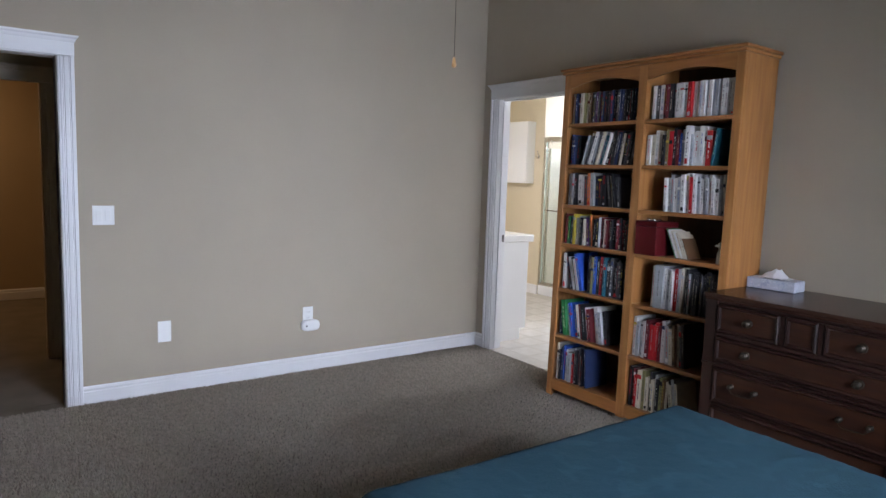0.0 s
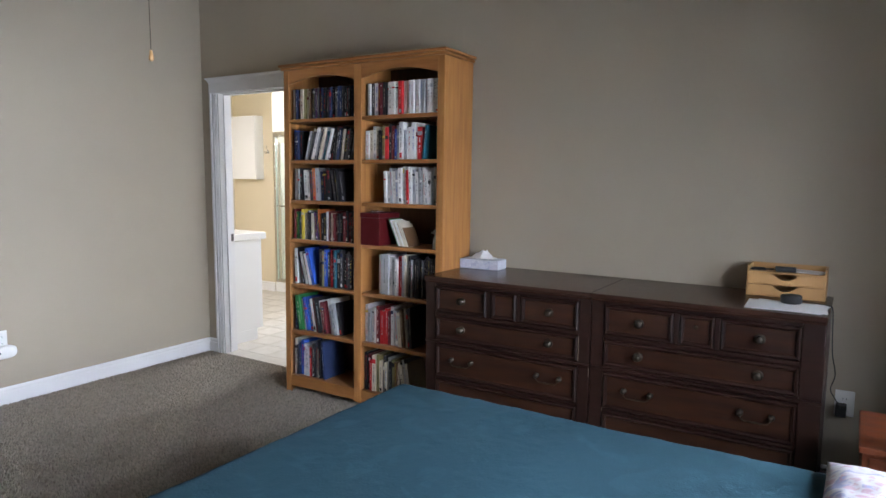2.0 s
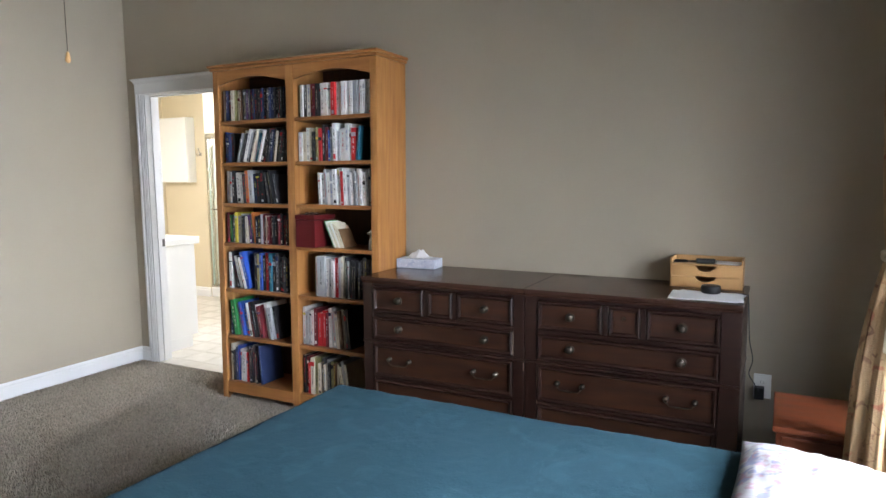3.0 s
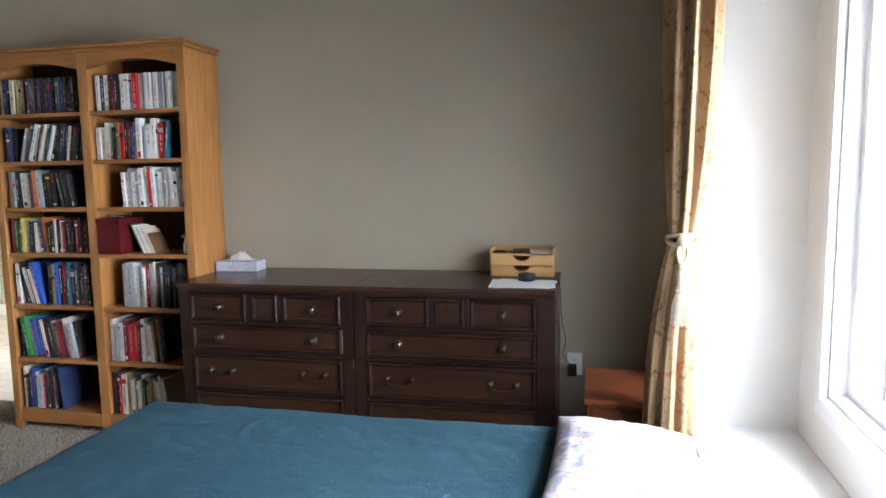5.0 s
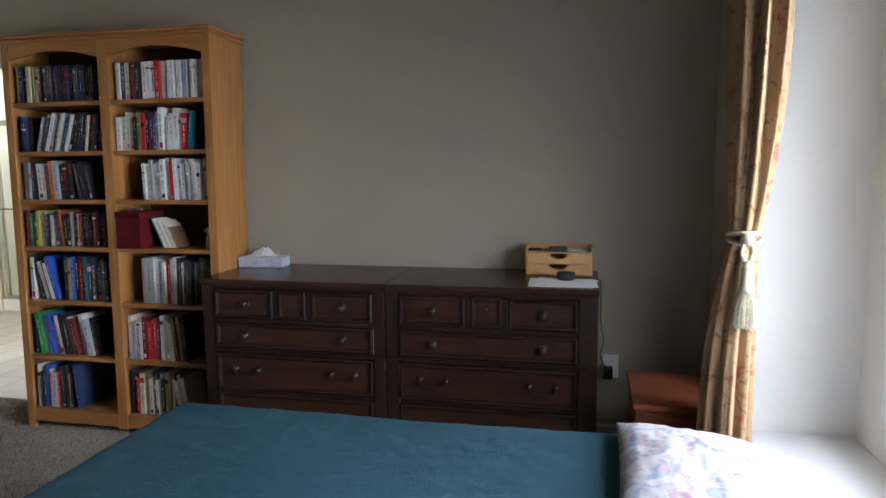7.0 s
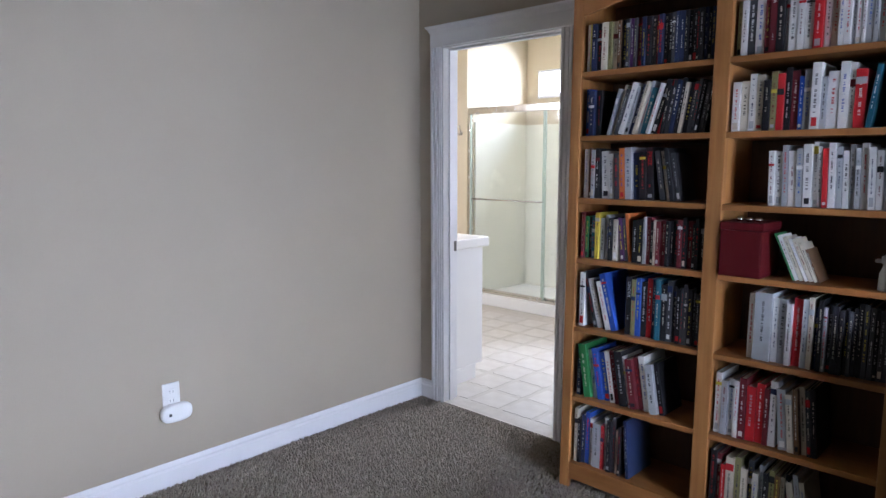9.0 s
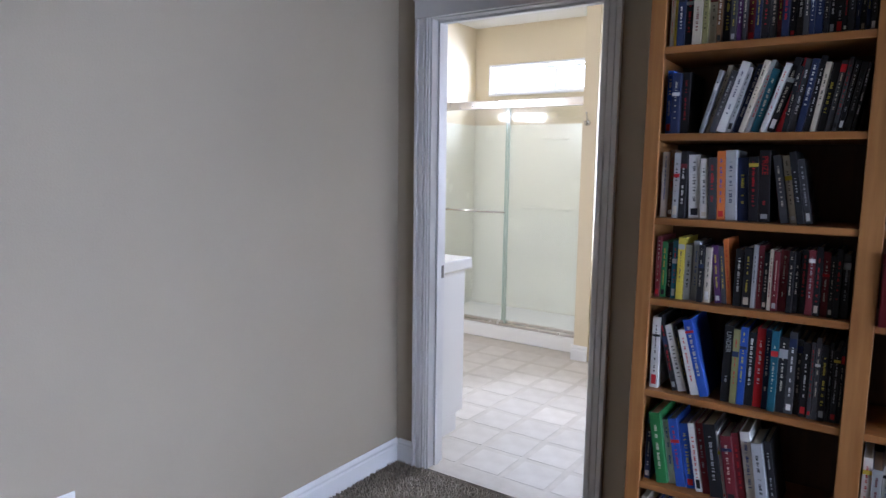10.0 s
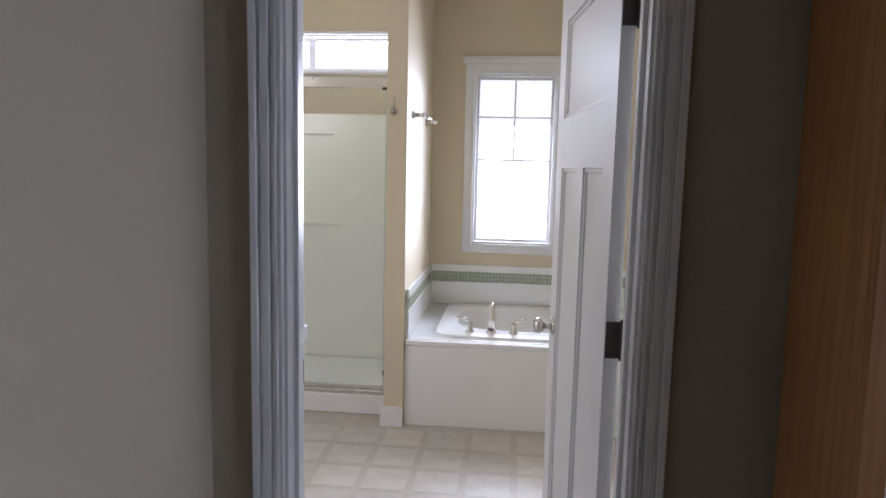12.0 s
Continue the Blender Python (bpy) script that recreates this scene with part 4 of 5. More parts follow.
X0, X1, Y0, Y1 = 2.835, 4.90, -2.60, -1.29
bed = thing("bed", turned(X0, Y0, 0, 0), "queen bed with a white mattress, its head at the window alcove", "bed")
BX, BY = X1 - X0, Y1 - Y0
box_part("bed_base", (0.04, 0.04, 0.09, BX, BY - 0.04, 0.28), MAHOGANY, bed, 0.01)
box_part("mattress", (0.02, 0.02, 0.285, BX, BY - 0.02, 0.545), LINEN, bed, 0.04, "white mattress with a fitted sheet", 4)
for x in (0.12, BX - 0.12):
    for y in (0.12, BY - 0.12):
        box_part("leg", (x - 0.03, y - 0.03, 0, x + 0.03, y + 0.03, 0.092), MAHOGANY, bed, 0.005)
bm = bmesh.new()
NX, NY = 190, 190
XE = 4.43
verts = {}
prof = []
for j in range(NY + 1):
    s = j / NY
    drop, flat = 0.42, BY + 0.02
    total = 2 * drop + flat
    prof.append(s * total)
for i in range(NX + 1):
    s = i / NX * (XE - X0 + 0.42)
    for j in range(NY + 1):
        q = prof[j]
        fold = 0.42
        def side(a, r=0.06):
            """How far along and how far down a sheet lies that runs a metres past an edge."""
            if a <= 0:
                return 0.0, 0.0
            if a < r * math.pi / 2:
                th = a / r
                return r * math.sin(th), r * (1 - math.cos(th))
            return r, r + (a - r * math.pi / 2)
        dx, zx = side(fold - s)
        dy0, zy0 = side(fold - q)
        dy1, zy1 = side(q - fold - BY - 0.02)
        x = X0 + max(0, s - fold) - dx + 0.05
        y = Y0 - 0.01 + min(max(0, q - fold), BY + 0.02) - dy0 + dy1
        down = max(zx, zy0, zy1) if min(zx, max(zy0, zy1)) < 0.02 else (zx ** 3 + max(zy0, zy1) ** 3) ** (1 / 3)
        sag = 0.5 * (noise.noise((x * 1.4, y * 1.6, 0.7))) * 0.022
        crease = max(0.0, 1 - abs(noise.noise((x * 5 + 2 * y, y * 4 - x, 11.0))) * 7) * max(0.0, noise.noise((x * 1.7, y * 1.7, 14.0)))
        wr = 0.003 * noise.noise((x * 6, y * 5, 2.0)) + 0.0014 * noise.noise((x * 17, y * 14, 5.0)) + 0.0018 * noise.noise((x * 45, y * 40, 9.0)) + 0.006 * crease
        hang = min(1, down / 0.2)
        out = hang * 0.022 * noise.noise((x * 5 + y * 5, 3.3, 1.0))
        z = max(0.568 + sag * (1 - hang) + wr * (1 - 0.5 * hang) - down, 0.10 + 0.02 * noise.noise((x * 3, y * 3, 7)))
        verts[i, j] = bm.verts.new((x - out * (zx > 0.02) , y - out * (zy0 > 0.02) + out * (zy1 > 0.02), z))
for i in range(NX):
    for j in range(NY):
        bm.faces.new((verts[i, j], verts[i + 1, j], verts[i + 1, j + 1], verts[i, j + 1]))
blanket = part("blanket", bm, TEAL, None, "", True)
tagged(blanket, "rumpled teal blanket spread over the bed", "blanket")
solid = blanket.modifiers.new("thickness", "SOLIDIFY")
solid.thickness, solid.offset = 0.008, 1.0
for k, (y, seed, rz) in enumerate(((-1.605, 1.0, -2), (-2.32, 4.0, 5))):
    ob = soft_cushion("pillow", pose(4.645, y, 0.596, 0, 5, rz), 0.44, 0.66, 0.155, FLORAL, None, seed, 70, 70, 0.009)
    tagged(ob, "white pillow with a faded blue and pink floral case", "pillow", "pillows on the bed")

# ---- nightstand ----
night = thing("nightstand", turned(4.533, -0.835, 0, 0), "cherry-red wooden nightstand between bed and dresser", "nightstand")
box_part("nightstand_top", (-0.012, -0.014, 0.508, 0.372, 0.43, 0.53), CHERRY, night, 0.005)
box_part("nightstand_body", (0, 0.012, 0.10, 0.36, 0.42, 0.507), CHERRY, night, 0.003)
d = box_part("nightstand_drawer", (0.02, 0.0, 0.35, 0.34, 0.0115, 0.49), CHERRY, night, 0.004)
bm = bmesh.new()
add_lathe(bm, [(0.008, 0), (0.008, 0.010), (0.015, 0.016), (0.014, 0.024), (0.005, 0.027)], pose(0.18, 0, 0.42, 90, 0, 0), 16)
part("knob", bm, CHERRY, d, "", True)
for x in (0.002, 0.323):
    for y in (0.014, 0.383):
        box_part("leg", (x, y, 0, x + 0.035, y + 0.035, 0.0995), CHERRY, night, 0.003)


# ---- curtain, tieback and tassel ----
def curtain():
    """A gathered drape: a wavy ring of folds whose size follows the height, pinched at the tie."""
    bm = bmesh.new()
    top, n, rows = 2.45, 240, 110
    ring_rows = []
    for r in range(rows + 1):
        z = 0.012 + (top - 0.012) * r / rows
        if z > 1.19:
            k = (z - 1.19) / (top - 1.19)
            g = 1 - math.exp(-3.2 * k)
            rx, ry, cx = 0.048 + 0.056 * g, 0.055 + 0.15 * g, 4.866 + 0.022 * g
        else:
            k = (1.19 - z) / 1.18
            g = 1 - math.exp(-3.5 * k)
            rx, ry, cx = 0.048 + 0.050 * g, 0.055 + 0.055 * g, 4.866 - 0.044 * g
        depth = 0.20 + 0.20 * g
        ring = []
        for i in range(n):
            a = 2 * math.pi * i / n
            f = 1 - depth * (0.5 + 0.5 * math.sin(8 * a + 1.9 * noise.noise((math.cos(a) * 1.5, math.sin(a) * 1.5, z * 0.8)))) - 0.05 * noise.noise((math.cos(a) * 3, math.sin(a) * 3, z * 2.2))
            f += 0.05 * noise.noise((a * 6, z * 0.9, 2.0)) * g + 0.018 * noise.noise((a * 22, z * 5.0, 6.0))
            ring.append(bm.verts.new((cx + rx * f * math.cos(a), -0.97 + ry * f * math.sin(a), z)))
        ring_rows.append(ring)
    for a, b in zip(ring_rows, ring_rows[1:]):
        for i in range(n):
            bm.faces.new((a[i], a[(i + 1) % n], b[(i + 1) % n], b[i]))
    bm.faces.new(ring_rows[-1])
    ob = part("curtain", bm, CURTAIN, None, "", True)
    return tagged(ob, "gathered gold floral curtain tied back beside the window alcove", "curtain")


curtain()
tie = thing("curtain_tieback", turned(4.866, -0.97, 1.19, 0), "cream rope tieback with a long tassel round the curtain", "tieback")
for dz, tilt in ((0.0, 0.012), (0.016, -0.010)):
    bm = bmesh.new()
    pts = [(0.052 * math.cos(2 * math.pi * k / 28), 0.064 * math.sin(2 * math.pi * k / 28), dz + tilt * math.sin(2 * math.pi * k / 28)) for k in range(29)]
    add_tube(bm, pts, 0.0085, 8)
    part("rope", bm, ROPE, tie, "", True)
bm = bmesh.new()
add_lathe(bm, [(0.006, -0.024), (0.020, -0.018), (0.024, 0.0), (0.020, 0.018), (0.006, 0.024)], Matrix.Translation((-0.006, -0.080, 0.004)), 16)
part("knot", bm, ROPE, tie, "", True)
for s in (-1, 1):
    bm = bmesh.new()
    add_tube(bm, [(-0.006 + s * 0.012, -0.090, -0.010), (-0.012 + s * 0.018, -0.108, -0.035), (-0.014 + s * 0.005, -0.126, -0.070)], 0.0075, 8)
    part("cord", bm, ROPE, tie, "", True)
bm = bmesh.new()
add_lathe(bm, [(0.005, 0.0), (0.014, -0.008), (0.012, -0.02), (0.017, -0.035), (0.015, -0.075), (0.019, -0.085), (0.020, -0.098), (0.015, -0.104)], Matrix.Translation((-0.014, -0.130, -0.060)) @ Matrix.Diagonal((1.25, 1.25, 1, 1)), 18)
part("tassel_head", bm, ROPE, tie, "", True)
bm = bmesh.new()
trng = random.Random(3)
for k in range(150):
    a, r = trng.uniform(0, 2 * math.pi), math.sqrt(trng.random())
    x0, y0 = 0.020 * r * math.cos(a), 0.020 * r * math.sin(a)
    x1, y1 = 0.042 * r * math.cos(a), 0.030 * r * math.sin(a)
    add_tube(bm, [(-0.014 + x0, -0.130 + y0, -0.158), (-0.014 + (x0 + x1) * 0.6, -0.130 + (y0 + y1) * 0.6, -0.21), (-0.014 + x1, -0.130 + y1, -0.278 + trng.uniform(-0.006, 0.006))], 0.0022, 4)
part("tassel_fringe", bm, ROPE, tie)


# ---- pull cord ----
cord = thing("pull_cord", turned(2.36, -2.05, 1.85, 0), "thin pull cord with a small wooden bob hanging from the ceiling", "pull cord")
bm = bmesh.new()
add_tube(bm, [(0, 0, 0.03), (0, 0, TOP - 1.854)], 0.0013, 6)
part("cord", bm, BRASS, cord)
bm = bmesh.new()
add_lathe(bm, [(0.002, 0.034), (0.005, 0.030), (0.008, 0.012), (0.009, 0.004), (0.006, -0.002), (0.001, -0.004)], segs=14)
part("bob", bm, PINE, cord, "small wooden bob", True)


# ---- bathroom things ----
vanity = thing("vanity", turned(-2.295, 0.123, 0, 0), "white laminate bathroom vanity just inside the door", "vanity")
L = 2.327
boxes_part("vanity_body", [(0, 0, 0.10, L - 0.02, 0.42, 0.882), (0, 0, 0, L - 0.02, 0.35, 0.10)], LAMINATE, vanity)
boxes_part("end_panel", [(L - 0.0195, 0, 0.10, L, 0.42, 0.882), (L - 0.0195, 0, 0, L, 0.355, 0.0995)], LAMINATE, vanity, 0.001)
for k in range(4):
    box_part("vanity_door", (0.01 + 0.572 * k, 0.4205, 0.13, 0.572 + 0.572 * k, 0.439, 0.86), LAMINATE, vanity, 0.003)
ob = box_part("vanity_countertop", (-2.298, 0.122, 0.8825, 0.052, 0.590, 0.946), PORCELAIN, None, 0.012, segs=4)
tagged(ob, "white cultured-marble vanity countertop with rounded edges", "countertop")

cab = thing("wall_cabinet", turned(-2.22, 2.115, 1.38, 0), "white laminate wall cabinet hung beside the shower", "cabinet")
box_part("cabinet_body", (0, 0.018, 0, 0.46, 0.133, 0.765), LAMINATE, cab, 0.002)
box_part("cabinet_door", (0.003, 0, 0.004, 0.457, 0.0175, 0.761), LAMINATE, cab, 0.003)

light = thing("vanity_light", turned(-1.55, 0.122, 1.97, 0), "vanity light bar with glowing frosted glass over the vanity", "wall lamp")
box_part("back_plate", (-0.30, 0.0, -0.04, 0.30, 0.03, 0.04), NICKEL, light, 0.006)
for k in range(3):
    bm = bmesh.new()
    add_lathe(bm, [(0.02, 0.06), (0.045, 0.045), (0.05, -0.05), (0.02, -0.06)], Matrix.Translation((-0.2 + 0.2 * k, 0.09, 0.0)), 16)
    part("shade", bm, LAMP_GLOW, light, "glowing frosted glass shade", True)
    bm = bmesh.new()
    add_tube(bm, [(-0.2 + 0.2 * k, 0.03, 0.0), (-0.2 + 0.2 * k, 0.045, 0.0)], 0.012)
    part("arm", bm, NICKEL, light)

shower = thing("shower_enclosure", turned(0, 2.235, 0, 0), "framed sliding glass shower with a white surround", "shower")
SX0, SX1, SD = -1.60, 0.006, 1.003
box_part("shower_curb", (SX0, 0.015, 0.0, SX1, 0.12, 0.118), PORCELAIN, shower, 0.008)
box_part("shower_floor", (SX0, 0.121, 0.0, SX1, SD - 0.027, 0.06), PORCELAIN, shower, 0)
box_part("surround_panel", (SX0, SD - 0.025, 0.061, SX1, SD, 1.82), SURROUND, shower, 0.002)
box_part("surround_side", (SX0, 0.121, 0.061, SX0 + 0.022, SD - 0.026, 1.82), SURROUND, shower, 0.002)
box_part("surround_side", (SX1 - 0.022, 0.121, 0.061, SX1, SD - 0.026, 1.82), SURROUND, shower, 0.002)
for x0, x1, z in ((-1.02, -0.52, 1.03), (-0.85, -0.58, 1.675)):
    box_part("ledge", (x0, SD - 0.055, z, x1, SD - 0.0255, z + 0.016), SURROUND, shower, 0.006)
box_part("header_rail", (SX0, 0.02, 1.890, SX1, 0.085, 1.952), NICKEL, shower, 0.004)
box_part("sill_rail", (SX0, 0.02, 0.1185, SX1, 0.08, 0.143), NICKEL, shower, 0.003)
for x in (SX0, SX1 - 0.024):
    box_part("wall_jamb", (x, 0.025, 0.1435, x + 0.024, 0.08, 1.8895), NICKEL, shower, 0.003)
for x0, x1, y in ((-1.575, -0.668, 0.032), (-0.715, -0.018, 0.058)):
    p = box_part("glass_panel", (x0 + 0.012, y, 0.16, x1 - 0.012, y + 0.006, 1.884), SHOWER_GLASS, shower, 0)
    p.visible_shadow = False
    for dims in ((x0, y - 0.005, 0.145, x0 + 0.0125, y + 0.011, 1.889), (x1 - 0.0125, y - 0.005, 0.145, x1, y + 0.011, 1.889), (x0 + 0.0125, y - 0.005, 0.145, x1 - 0.0125, y + 0.011, 0.164)):
        box_part("bottom_rail" if dims[5] < 1 else "glass_edge", dims, NICKEL if dims[5] < 1 else GLASS_EDGE, p, 0.001)
box_part("rail_bracket", (SX1 - 0.05, 0.012, 1.878, SX1 - 0.002, 0.02, 1.8895), BLACK, shower, 0.001, "dark bracket under the header rail")
box_part("bumper", (SX1 - 0.036, 0.040, 0.235, SX1 - 0.0245, 0.0525, 0.26), BLACK, shower, 0.001, "small dark rubber bumper")
bm = bmesh.new()
add_tube(bm, [(-1.53, 0.0, 1.06), (-0.69, 0.0, 1.06)], 0.008, 12)
for x in (-1.51, -0.70):
    add_tube(bm, [(x, 0.0, 1.06), (x, 0.031, 1.06)], 0.007, 10)
part("towel_handle", bm, NICKEL, shower, "satin nickel towel handle", True)

# tub deck with a sunken oval basin
tub = thing("bathtub", turned(0.123, 2.135, 0, 0), "white drop-in bathtub in a white skirted deck", "bathtub")
TL, TD = 1.775, 1.103
box_part("skirt", (0, 0.004, 0.0, TL, 0.030, 0.460), PORCELAIN, tub, 0.002)
boxes_part("deck_edge", [(0, 0.0, 0.4605, TL, 0.05, 0.49)], PORCELAIN, tub, 0.006)
bm = bmesh.new()
seg = 64
def oval(cx, cy, rx, ry, p, z):
    return [bm.verts.new((cx + rx * math.copysign(abs(math.cos(a)) ** (2 / p), math.cos(a)), cy + ry * math.copysign(abs(math.sin(a)) ** (2 / p), math.sin(a)), z)) for a in (2 * math.pi * k / seg for k in range(seg))]
cx, cy = TL / 2, 0.59
loops = [oval(cx, (TD + 0.05) / 2, TL / 2, (TD - 0.05) / 2, 60, 0.49), oval(cx, cy, 0.75, 0.49, 12, 0.49), oval(cx, cy, 0.745, 0.485, 11, 0.502), oval(cx, cy, 0.735, 0.475, 10, 0.505), oval(cx, cy + 0.04, 0.64, 0.35, 4, 0.502), oval(cx, cy + 0.04, 0.625, 0.335, 4, 0.49), oval(cx, cy + 0.04, 0.55, 0.27, 3.4, 0.25), oval(cx, cy + 0.04, 0.48, 0.22, 3, 0.13), oval(cx, cy + 0.04, 0.30, 0.13, 2.5, 0.115)]
for a, b in zip(loops, loops[1:]):
    for k in range(seg):
        bm.faces.new((a[k], a[(k + 1) % seg], b[(k + 1) % seg], b[k]))
bm.faces.new(loops[-1])
part("basin", bm, PORCELAIN, tub, "", True)
boxes_part("backsplash", [(0, TD - 0.018, 0.491, TL, TD, 0.652), (0, TD - 0.018, 0.727, TL, TD, 0.775), (0, TD - 0.008, 0.652, TL, TD, 0.727)], PORCELAIN, tub, 0.002)
boxes_part("backsplash", [(0, 0.02, 0.491, 0.018, TD - 0.0185, 0.652), (0, 0.02, 0.727, 0.018, TD - 0.0185, 0.775), (0, 0.02, 0.652, 0.008, TD - 0.0185, 0.727)], PORCELAIN, tub, 0.002)
for run, count, across in (("mosaic_strip", 73, True), ("mosaic_strip", 44, False)):
    bm = bmesh.new()
    for k in range(count):
        for r in range(3):
            a, z = 0.02 + 0.0238 * k, 0.6545 + 0.0242 * r
            if across:
                add_box(bm, a, TD - 0.014, z, a + 0.0215, TD - 0.0082, z + 0.0215)
            else:
                add_box(bm, 0.0082, a + 0.005, z, 0.014, a + 0.0265, z + 0.0215)
    tagged(part(run, bm, MOSAIC, tub, "green glass mosaic strip"), kind="stuff")

faucet = thing("tub_faucet", turned(0.601, 2.345, 0.5035, 0), "brushed nickel roman tub faucet with two lever handles", "faucet")
bm = bmesh.new()
add_lathe(bm, [(0.030, 0), (0.030, 0.008), (0.022, 0.014), (0.019, 0.03)], segs=18)
add_tube(bm, [(0, 0, 0.02), (0, -0.004, 0.09), (0, 0.004, 0.135), (0, 0.04, 0.158), (0, 0.085, 0.150), (0, 0.115, 0.128)], [0.024, 0.020, 0.017, 0.017, 0.017, 0.014], 14)
part("spout", bm, NICKEL, faucet, "", True)
for s in (-1, 1):
    bm = bmesh.new()
    add_lathe(bm, [(0.026, 0), (0.026, 0.007), (0.018, 0.013), (0.016, 0.045), (0.019, 0.055), (0.012, 0.065)], Matrix.Translation((s * 0.128, 0, 0)), 16)
    add_tube(bm, [(s * 0.128, 0, 0.055), (s * 0.15, 0.0, 0.078), (s * 0.205, 0.0, 0.086)], [0.011, 0.009, 0.006], 10)
    part("lever_handle", bm, NICKEL, faucet, "", True)

hook = thing("robe_hook", turned(0.052, 2.11, 1.758, 0), "chrome robe hook on the bathroom wall", "hook")
bm = bmesh.new()
add_lathe(bm, [(0.020, 0), (0.020, 0.005), (0.012, 0.010)], pose(0, 0, -0.01, 90, 0, 0), 18)
part("hook_plate", bm, NICKEL, hook, "", True)
bm = bmesh.new()
add_tube(bm, [(0, -0.008, -0.01), (0, -0.035, -0.028), (0, -0.052, -0.02), (0, -0.055, 0.0)], [0.007, 0.006, 0.006, 0.008], 10)
add_tube(bm, [(0, -0.008, -0.005), (0, -0.022, 0.03), (0, -0.035, 0.065)], [0.007, 0.005, 0.007], 10)
part("prong", bm, NICKEL, hook, "", True)
copy_thing(hook, turned(-1.68, 2.25, 1.72, 0))
bar = thing("towel_bar", turned(0.1215, 2.30, 1.748, 0), "satin nickel towel bar on the divider wall above the tub", "towel bar")
for y in (0.0, 0.56):
    bm = bmesh.new()
    add_lathe(bm, [(0.024, 0), (0.024, 0.006), (0.013, 0.012), (0.010, 0.05), (0.014, 0.058), (0.012, 0.072)], pose(0, y, 0, 0, 90, 0), 18)
    part("bracket", bm, NICKEL, bar, "", True)
bm = bmesh.new()
add_tube(bm, [(0.062, -0.004, 0), (0.062, 0.564, 0)], 0.008, 12)
part("rail", bm, NICKEL, bar, "", True)

lamp = thing("ceiling_lamp", turned(-2.9, -4.0, 2.6, 0), "amber-glowing ceiling lamp in the far room", "ceiling lamp")
bm = bmesh.new()
add_lathe(bm, [(0.16, -0.001), (0.16, -0.012), (0.15, -0.02)], segs=28)
part("canopy", bm, BRASS, lamp)
bm = bmesh.new()
add_lathe(bm, [(0.15, -0.0205), (0.13, -0.034), (0.07, -0.044), (0.02, -0.046)], segs=28)
part("shade", bm, AMBER_GLOW, lamp, "", True)

# ---- vinyl floor tiles ----
floor_b = bpy.data.objects["bathroom_floor"]
tile_bm = bmesh.new()
add_box(tile_bm, -0.101, -0.104, 0.0002, 0.101, 0.104, 0.0012)
tile_mesh = finish(tile_bm, "tile", VINYL, False)
for i in range(-11, 7):
    for j in range(0, 9):
        x, y = 0.389 + 0.238 * i, 0.245 + 0.243 * j
        if -2.29 < x - 0.103 and x + 0.103 < 1.9 and y - 0.106 > 0.12 and y + 0.106 < (2.13 if x > -0.11 else 2.25):
            ob = new("tile", tile_mesh)
            ob.parent = floor_b
            ob.location = (x, y, 0)

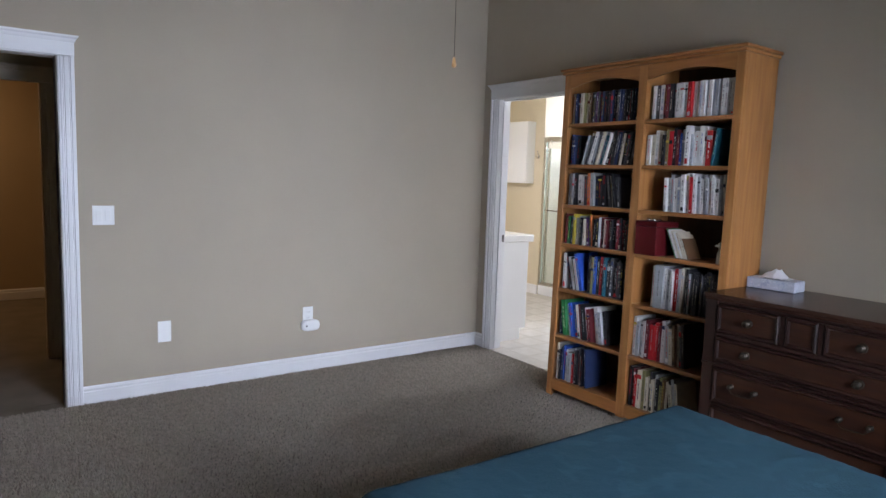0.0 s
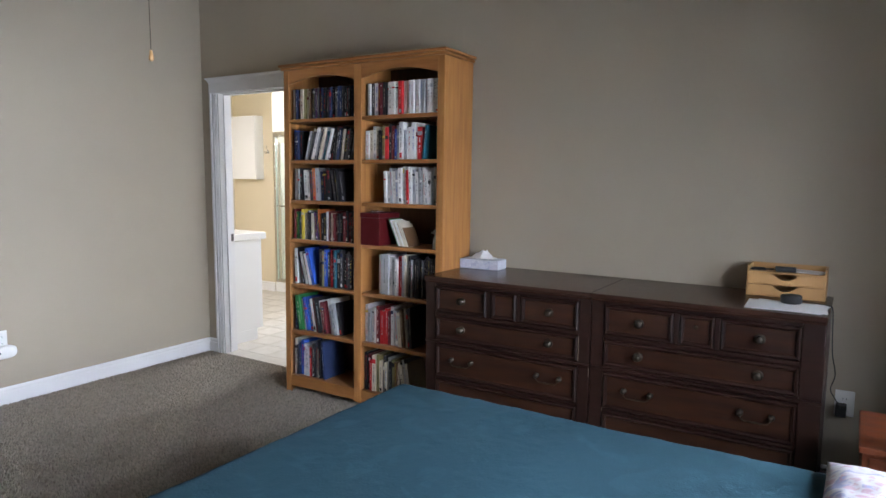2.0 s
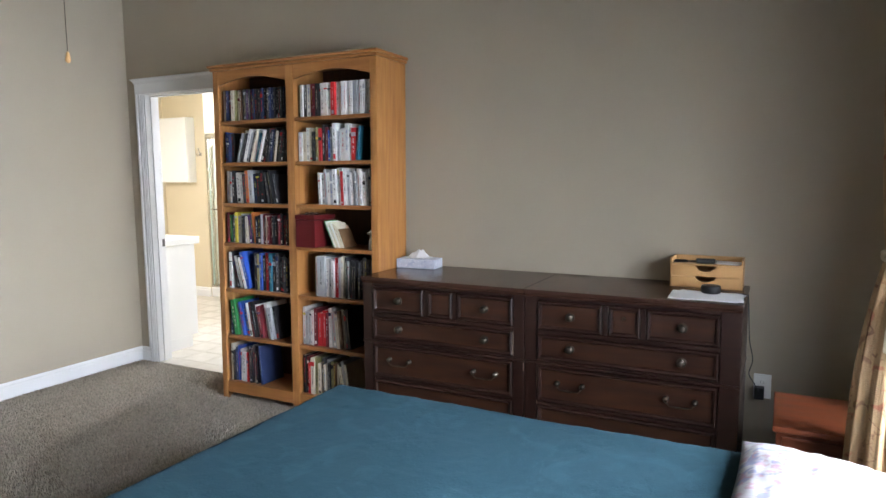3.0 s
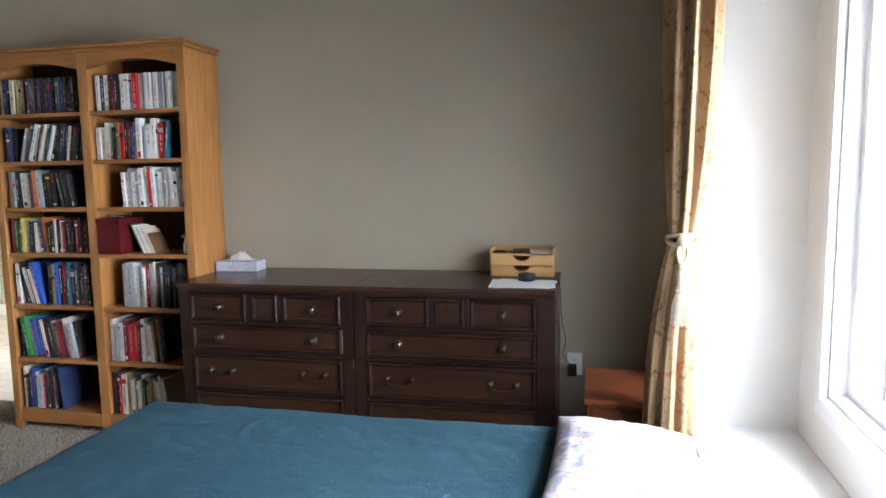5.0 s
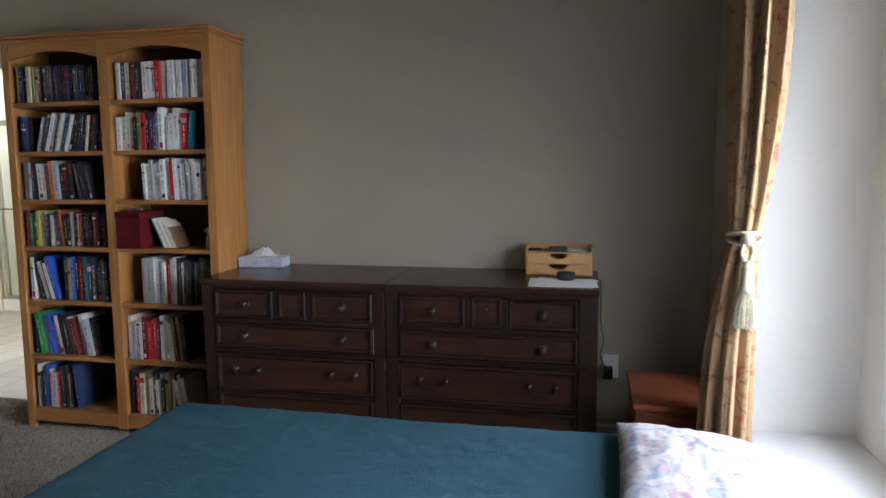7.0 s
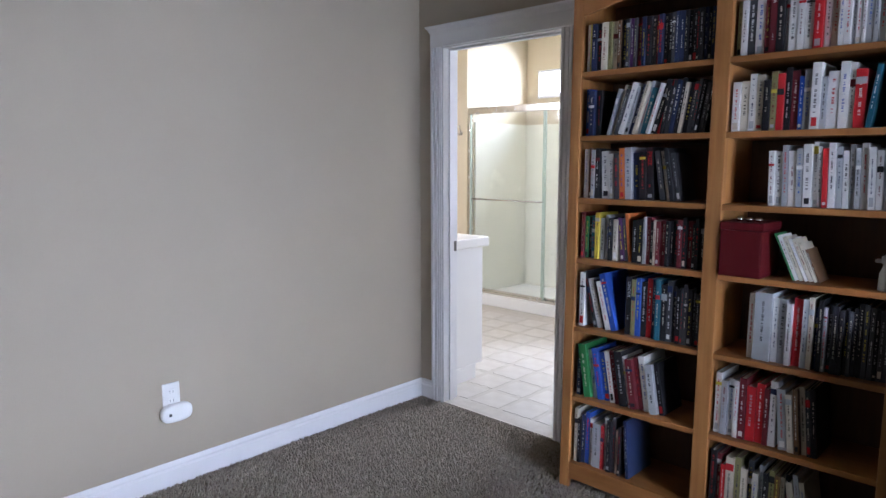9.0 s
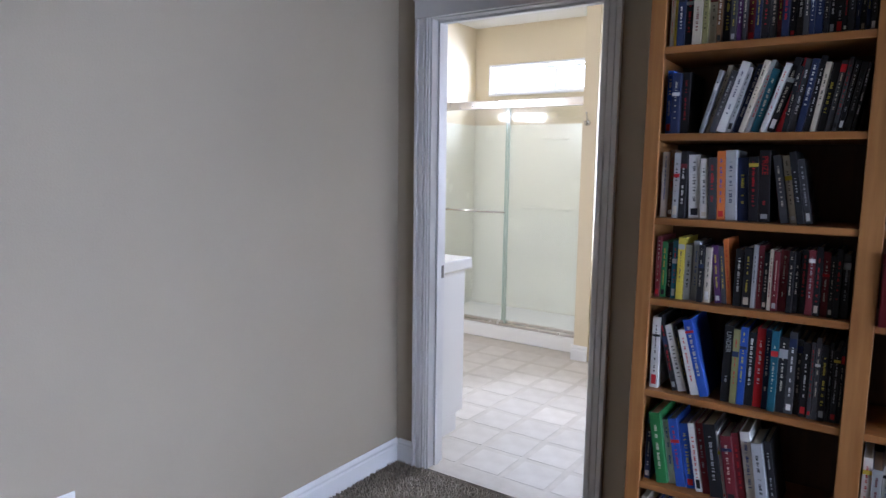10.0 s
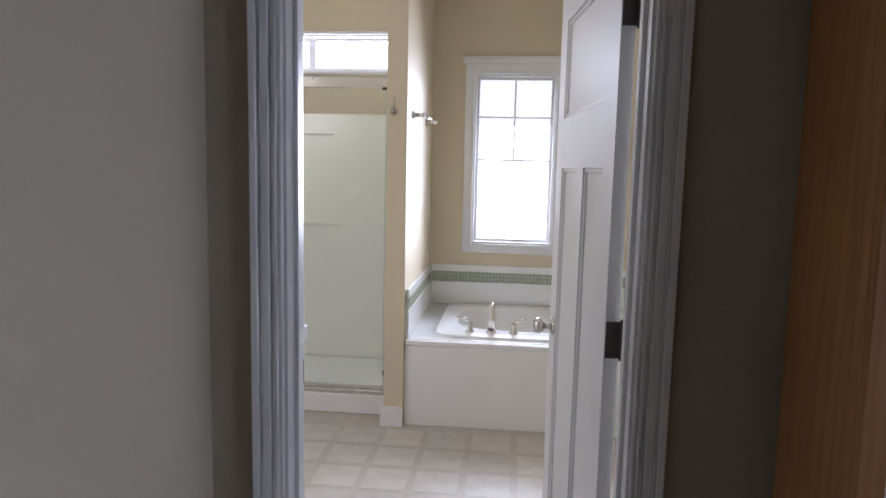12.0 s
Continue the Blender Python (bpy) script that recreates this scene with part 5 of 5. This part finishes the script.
# ---- carpet pile ----
def carpet_pile(name, x0, x1, y0, y1, gap, seed):
    """Short bent tufts of yarn, uncountable, over a stretch of the bedroom floor."""
    r = np.random.default_rng(seed)
    xs, ys = np.meshgrid(np.arange(x0, x1, gap), np.arange(y0, y1, gap))
    px, py = xs.ravel() + r.uniform(-0.5, 0.5, xs.size) * gap, ys.ravel() + r.uniform(-0.5, 0.5, xs.size) * gap
    bare = ((px > 2.95) & (py > -2.48) & (py < -1.42)) | ((px > 2.6) & (py > -0.4)) | ((px > 4.5) & (py < -3.5))
    px, py = px[~bare], py[~bare]
    n = px.size
    clump = np.sin(px * 37 + 3 * np.sin(py * 23)) * np.sin(py * 31 + 2 * np.sin(px * 19))
    h = r.uniform(0.009, 0.0145, n) * (1 + 0.1 * clump)
    a = r.uniform(0, 2 * np.pi, n)
    swept = np.where(np.sin(2.6 * (py + 0.45 * px) + 0.8 * np.sin(1.7 * px + 0.9 * py)) > 0, 0.6, 3.4)
    lean_a = swept + r.normal(0, 1.1, n)
    lean = r.uniform(0.006, 0.015, n)
    rad = r.uniform(0.0040, 0.0066, n) * gap / 0.0125
    base = np.stack([np.stack([px + rad * np.cos(a + k * 2.0944), py + rad * np.sin(a + k * 2.0944), np.full(n, -0.004)], 1) for k in range(3)], 1)
    mid_c = np.stack([px + 0.4 * lean * np.cos(lean_a), py + 0.4 * lean * np.sin(lean_a)], 1)
    mid = np.stack([np.stack([mid_c[:, 0] + 0.8 * rad * np.cos(a + k * 2.0944 + 0.5), mid_c[:, 1] + 0.8 * rad * np.sin(a + k * 2.0944 + 0.5), h * 0.7], 1) for k in range(3)], 1)
    tip = np.stack([px + lean * np.cos(lean_a), py + lean * np.sin(lean_a), h], 1)[:, None, :]
    co = np.concatenate([base, mid, tip], 1).reshape(-1, 3)
    quads = []
    o = np.arange(n) * 7
    tri = [(0, 1, 4), (0, 4, 3), (1, 2, 5), (1, 5, 4), (2, 0, 3), (2, 3, 5), (3, 4, 6), (4, 5, 6), (5, 3, 6)]
    idx = np.stack([np.stack([o + i for i in t3], 1) for t3 in tri], 1).reshape(-1, 3)
    me = bpy.data.meshes.new(name)
    me.vertices.add(len(co))
    me.vertices.foreach_set("co", co.ravel())
    me.loops.add(idx.size)
    me.loops.foreach_set("vertex_index", idx.ravel())
    me.polygons.add(len(idx))
    me.polygons.foreach_set("loop_start", np.arange(len(idx)) * 3)
    me.polygons.foreach_set("use_smooth", np.ones(len(idx), dtype=bool))
    me.update(calc_edges=True)
    me.materials.append(TUFT)
    return tagged(new(name, me), "shaggy taupe carpet pile on the bedroom floor", "carpet", kind="stuff")


carpet_pile("carpet_pile", 0.018, 4.92, -4.98, -0.018, 0.0116, 5)
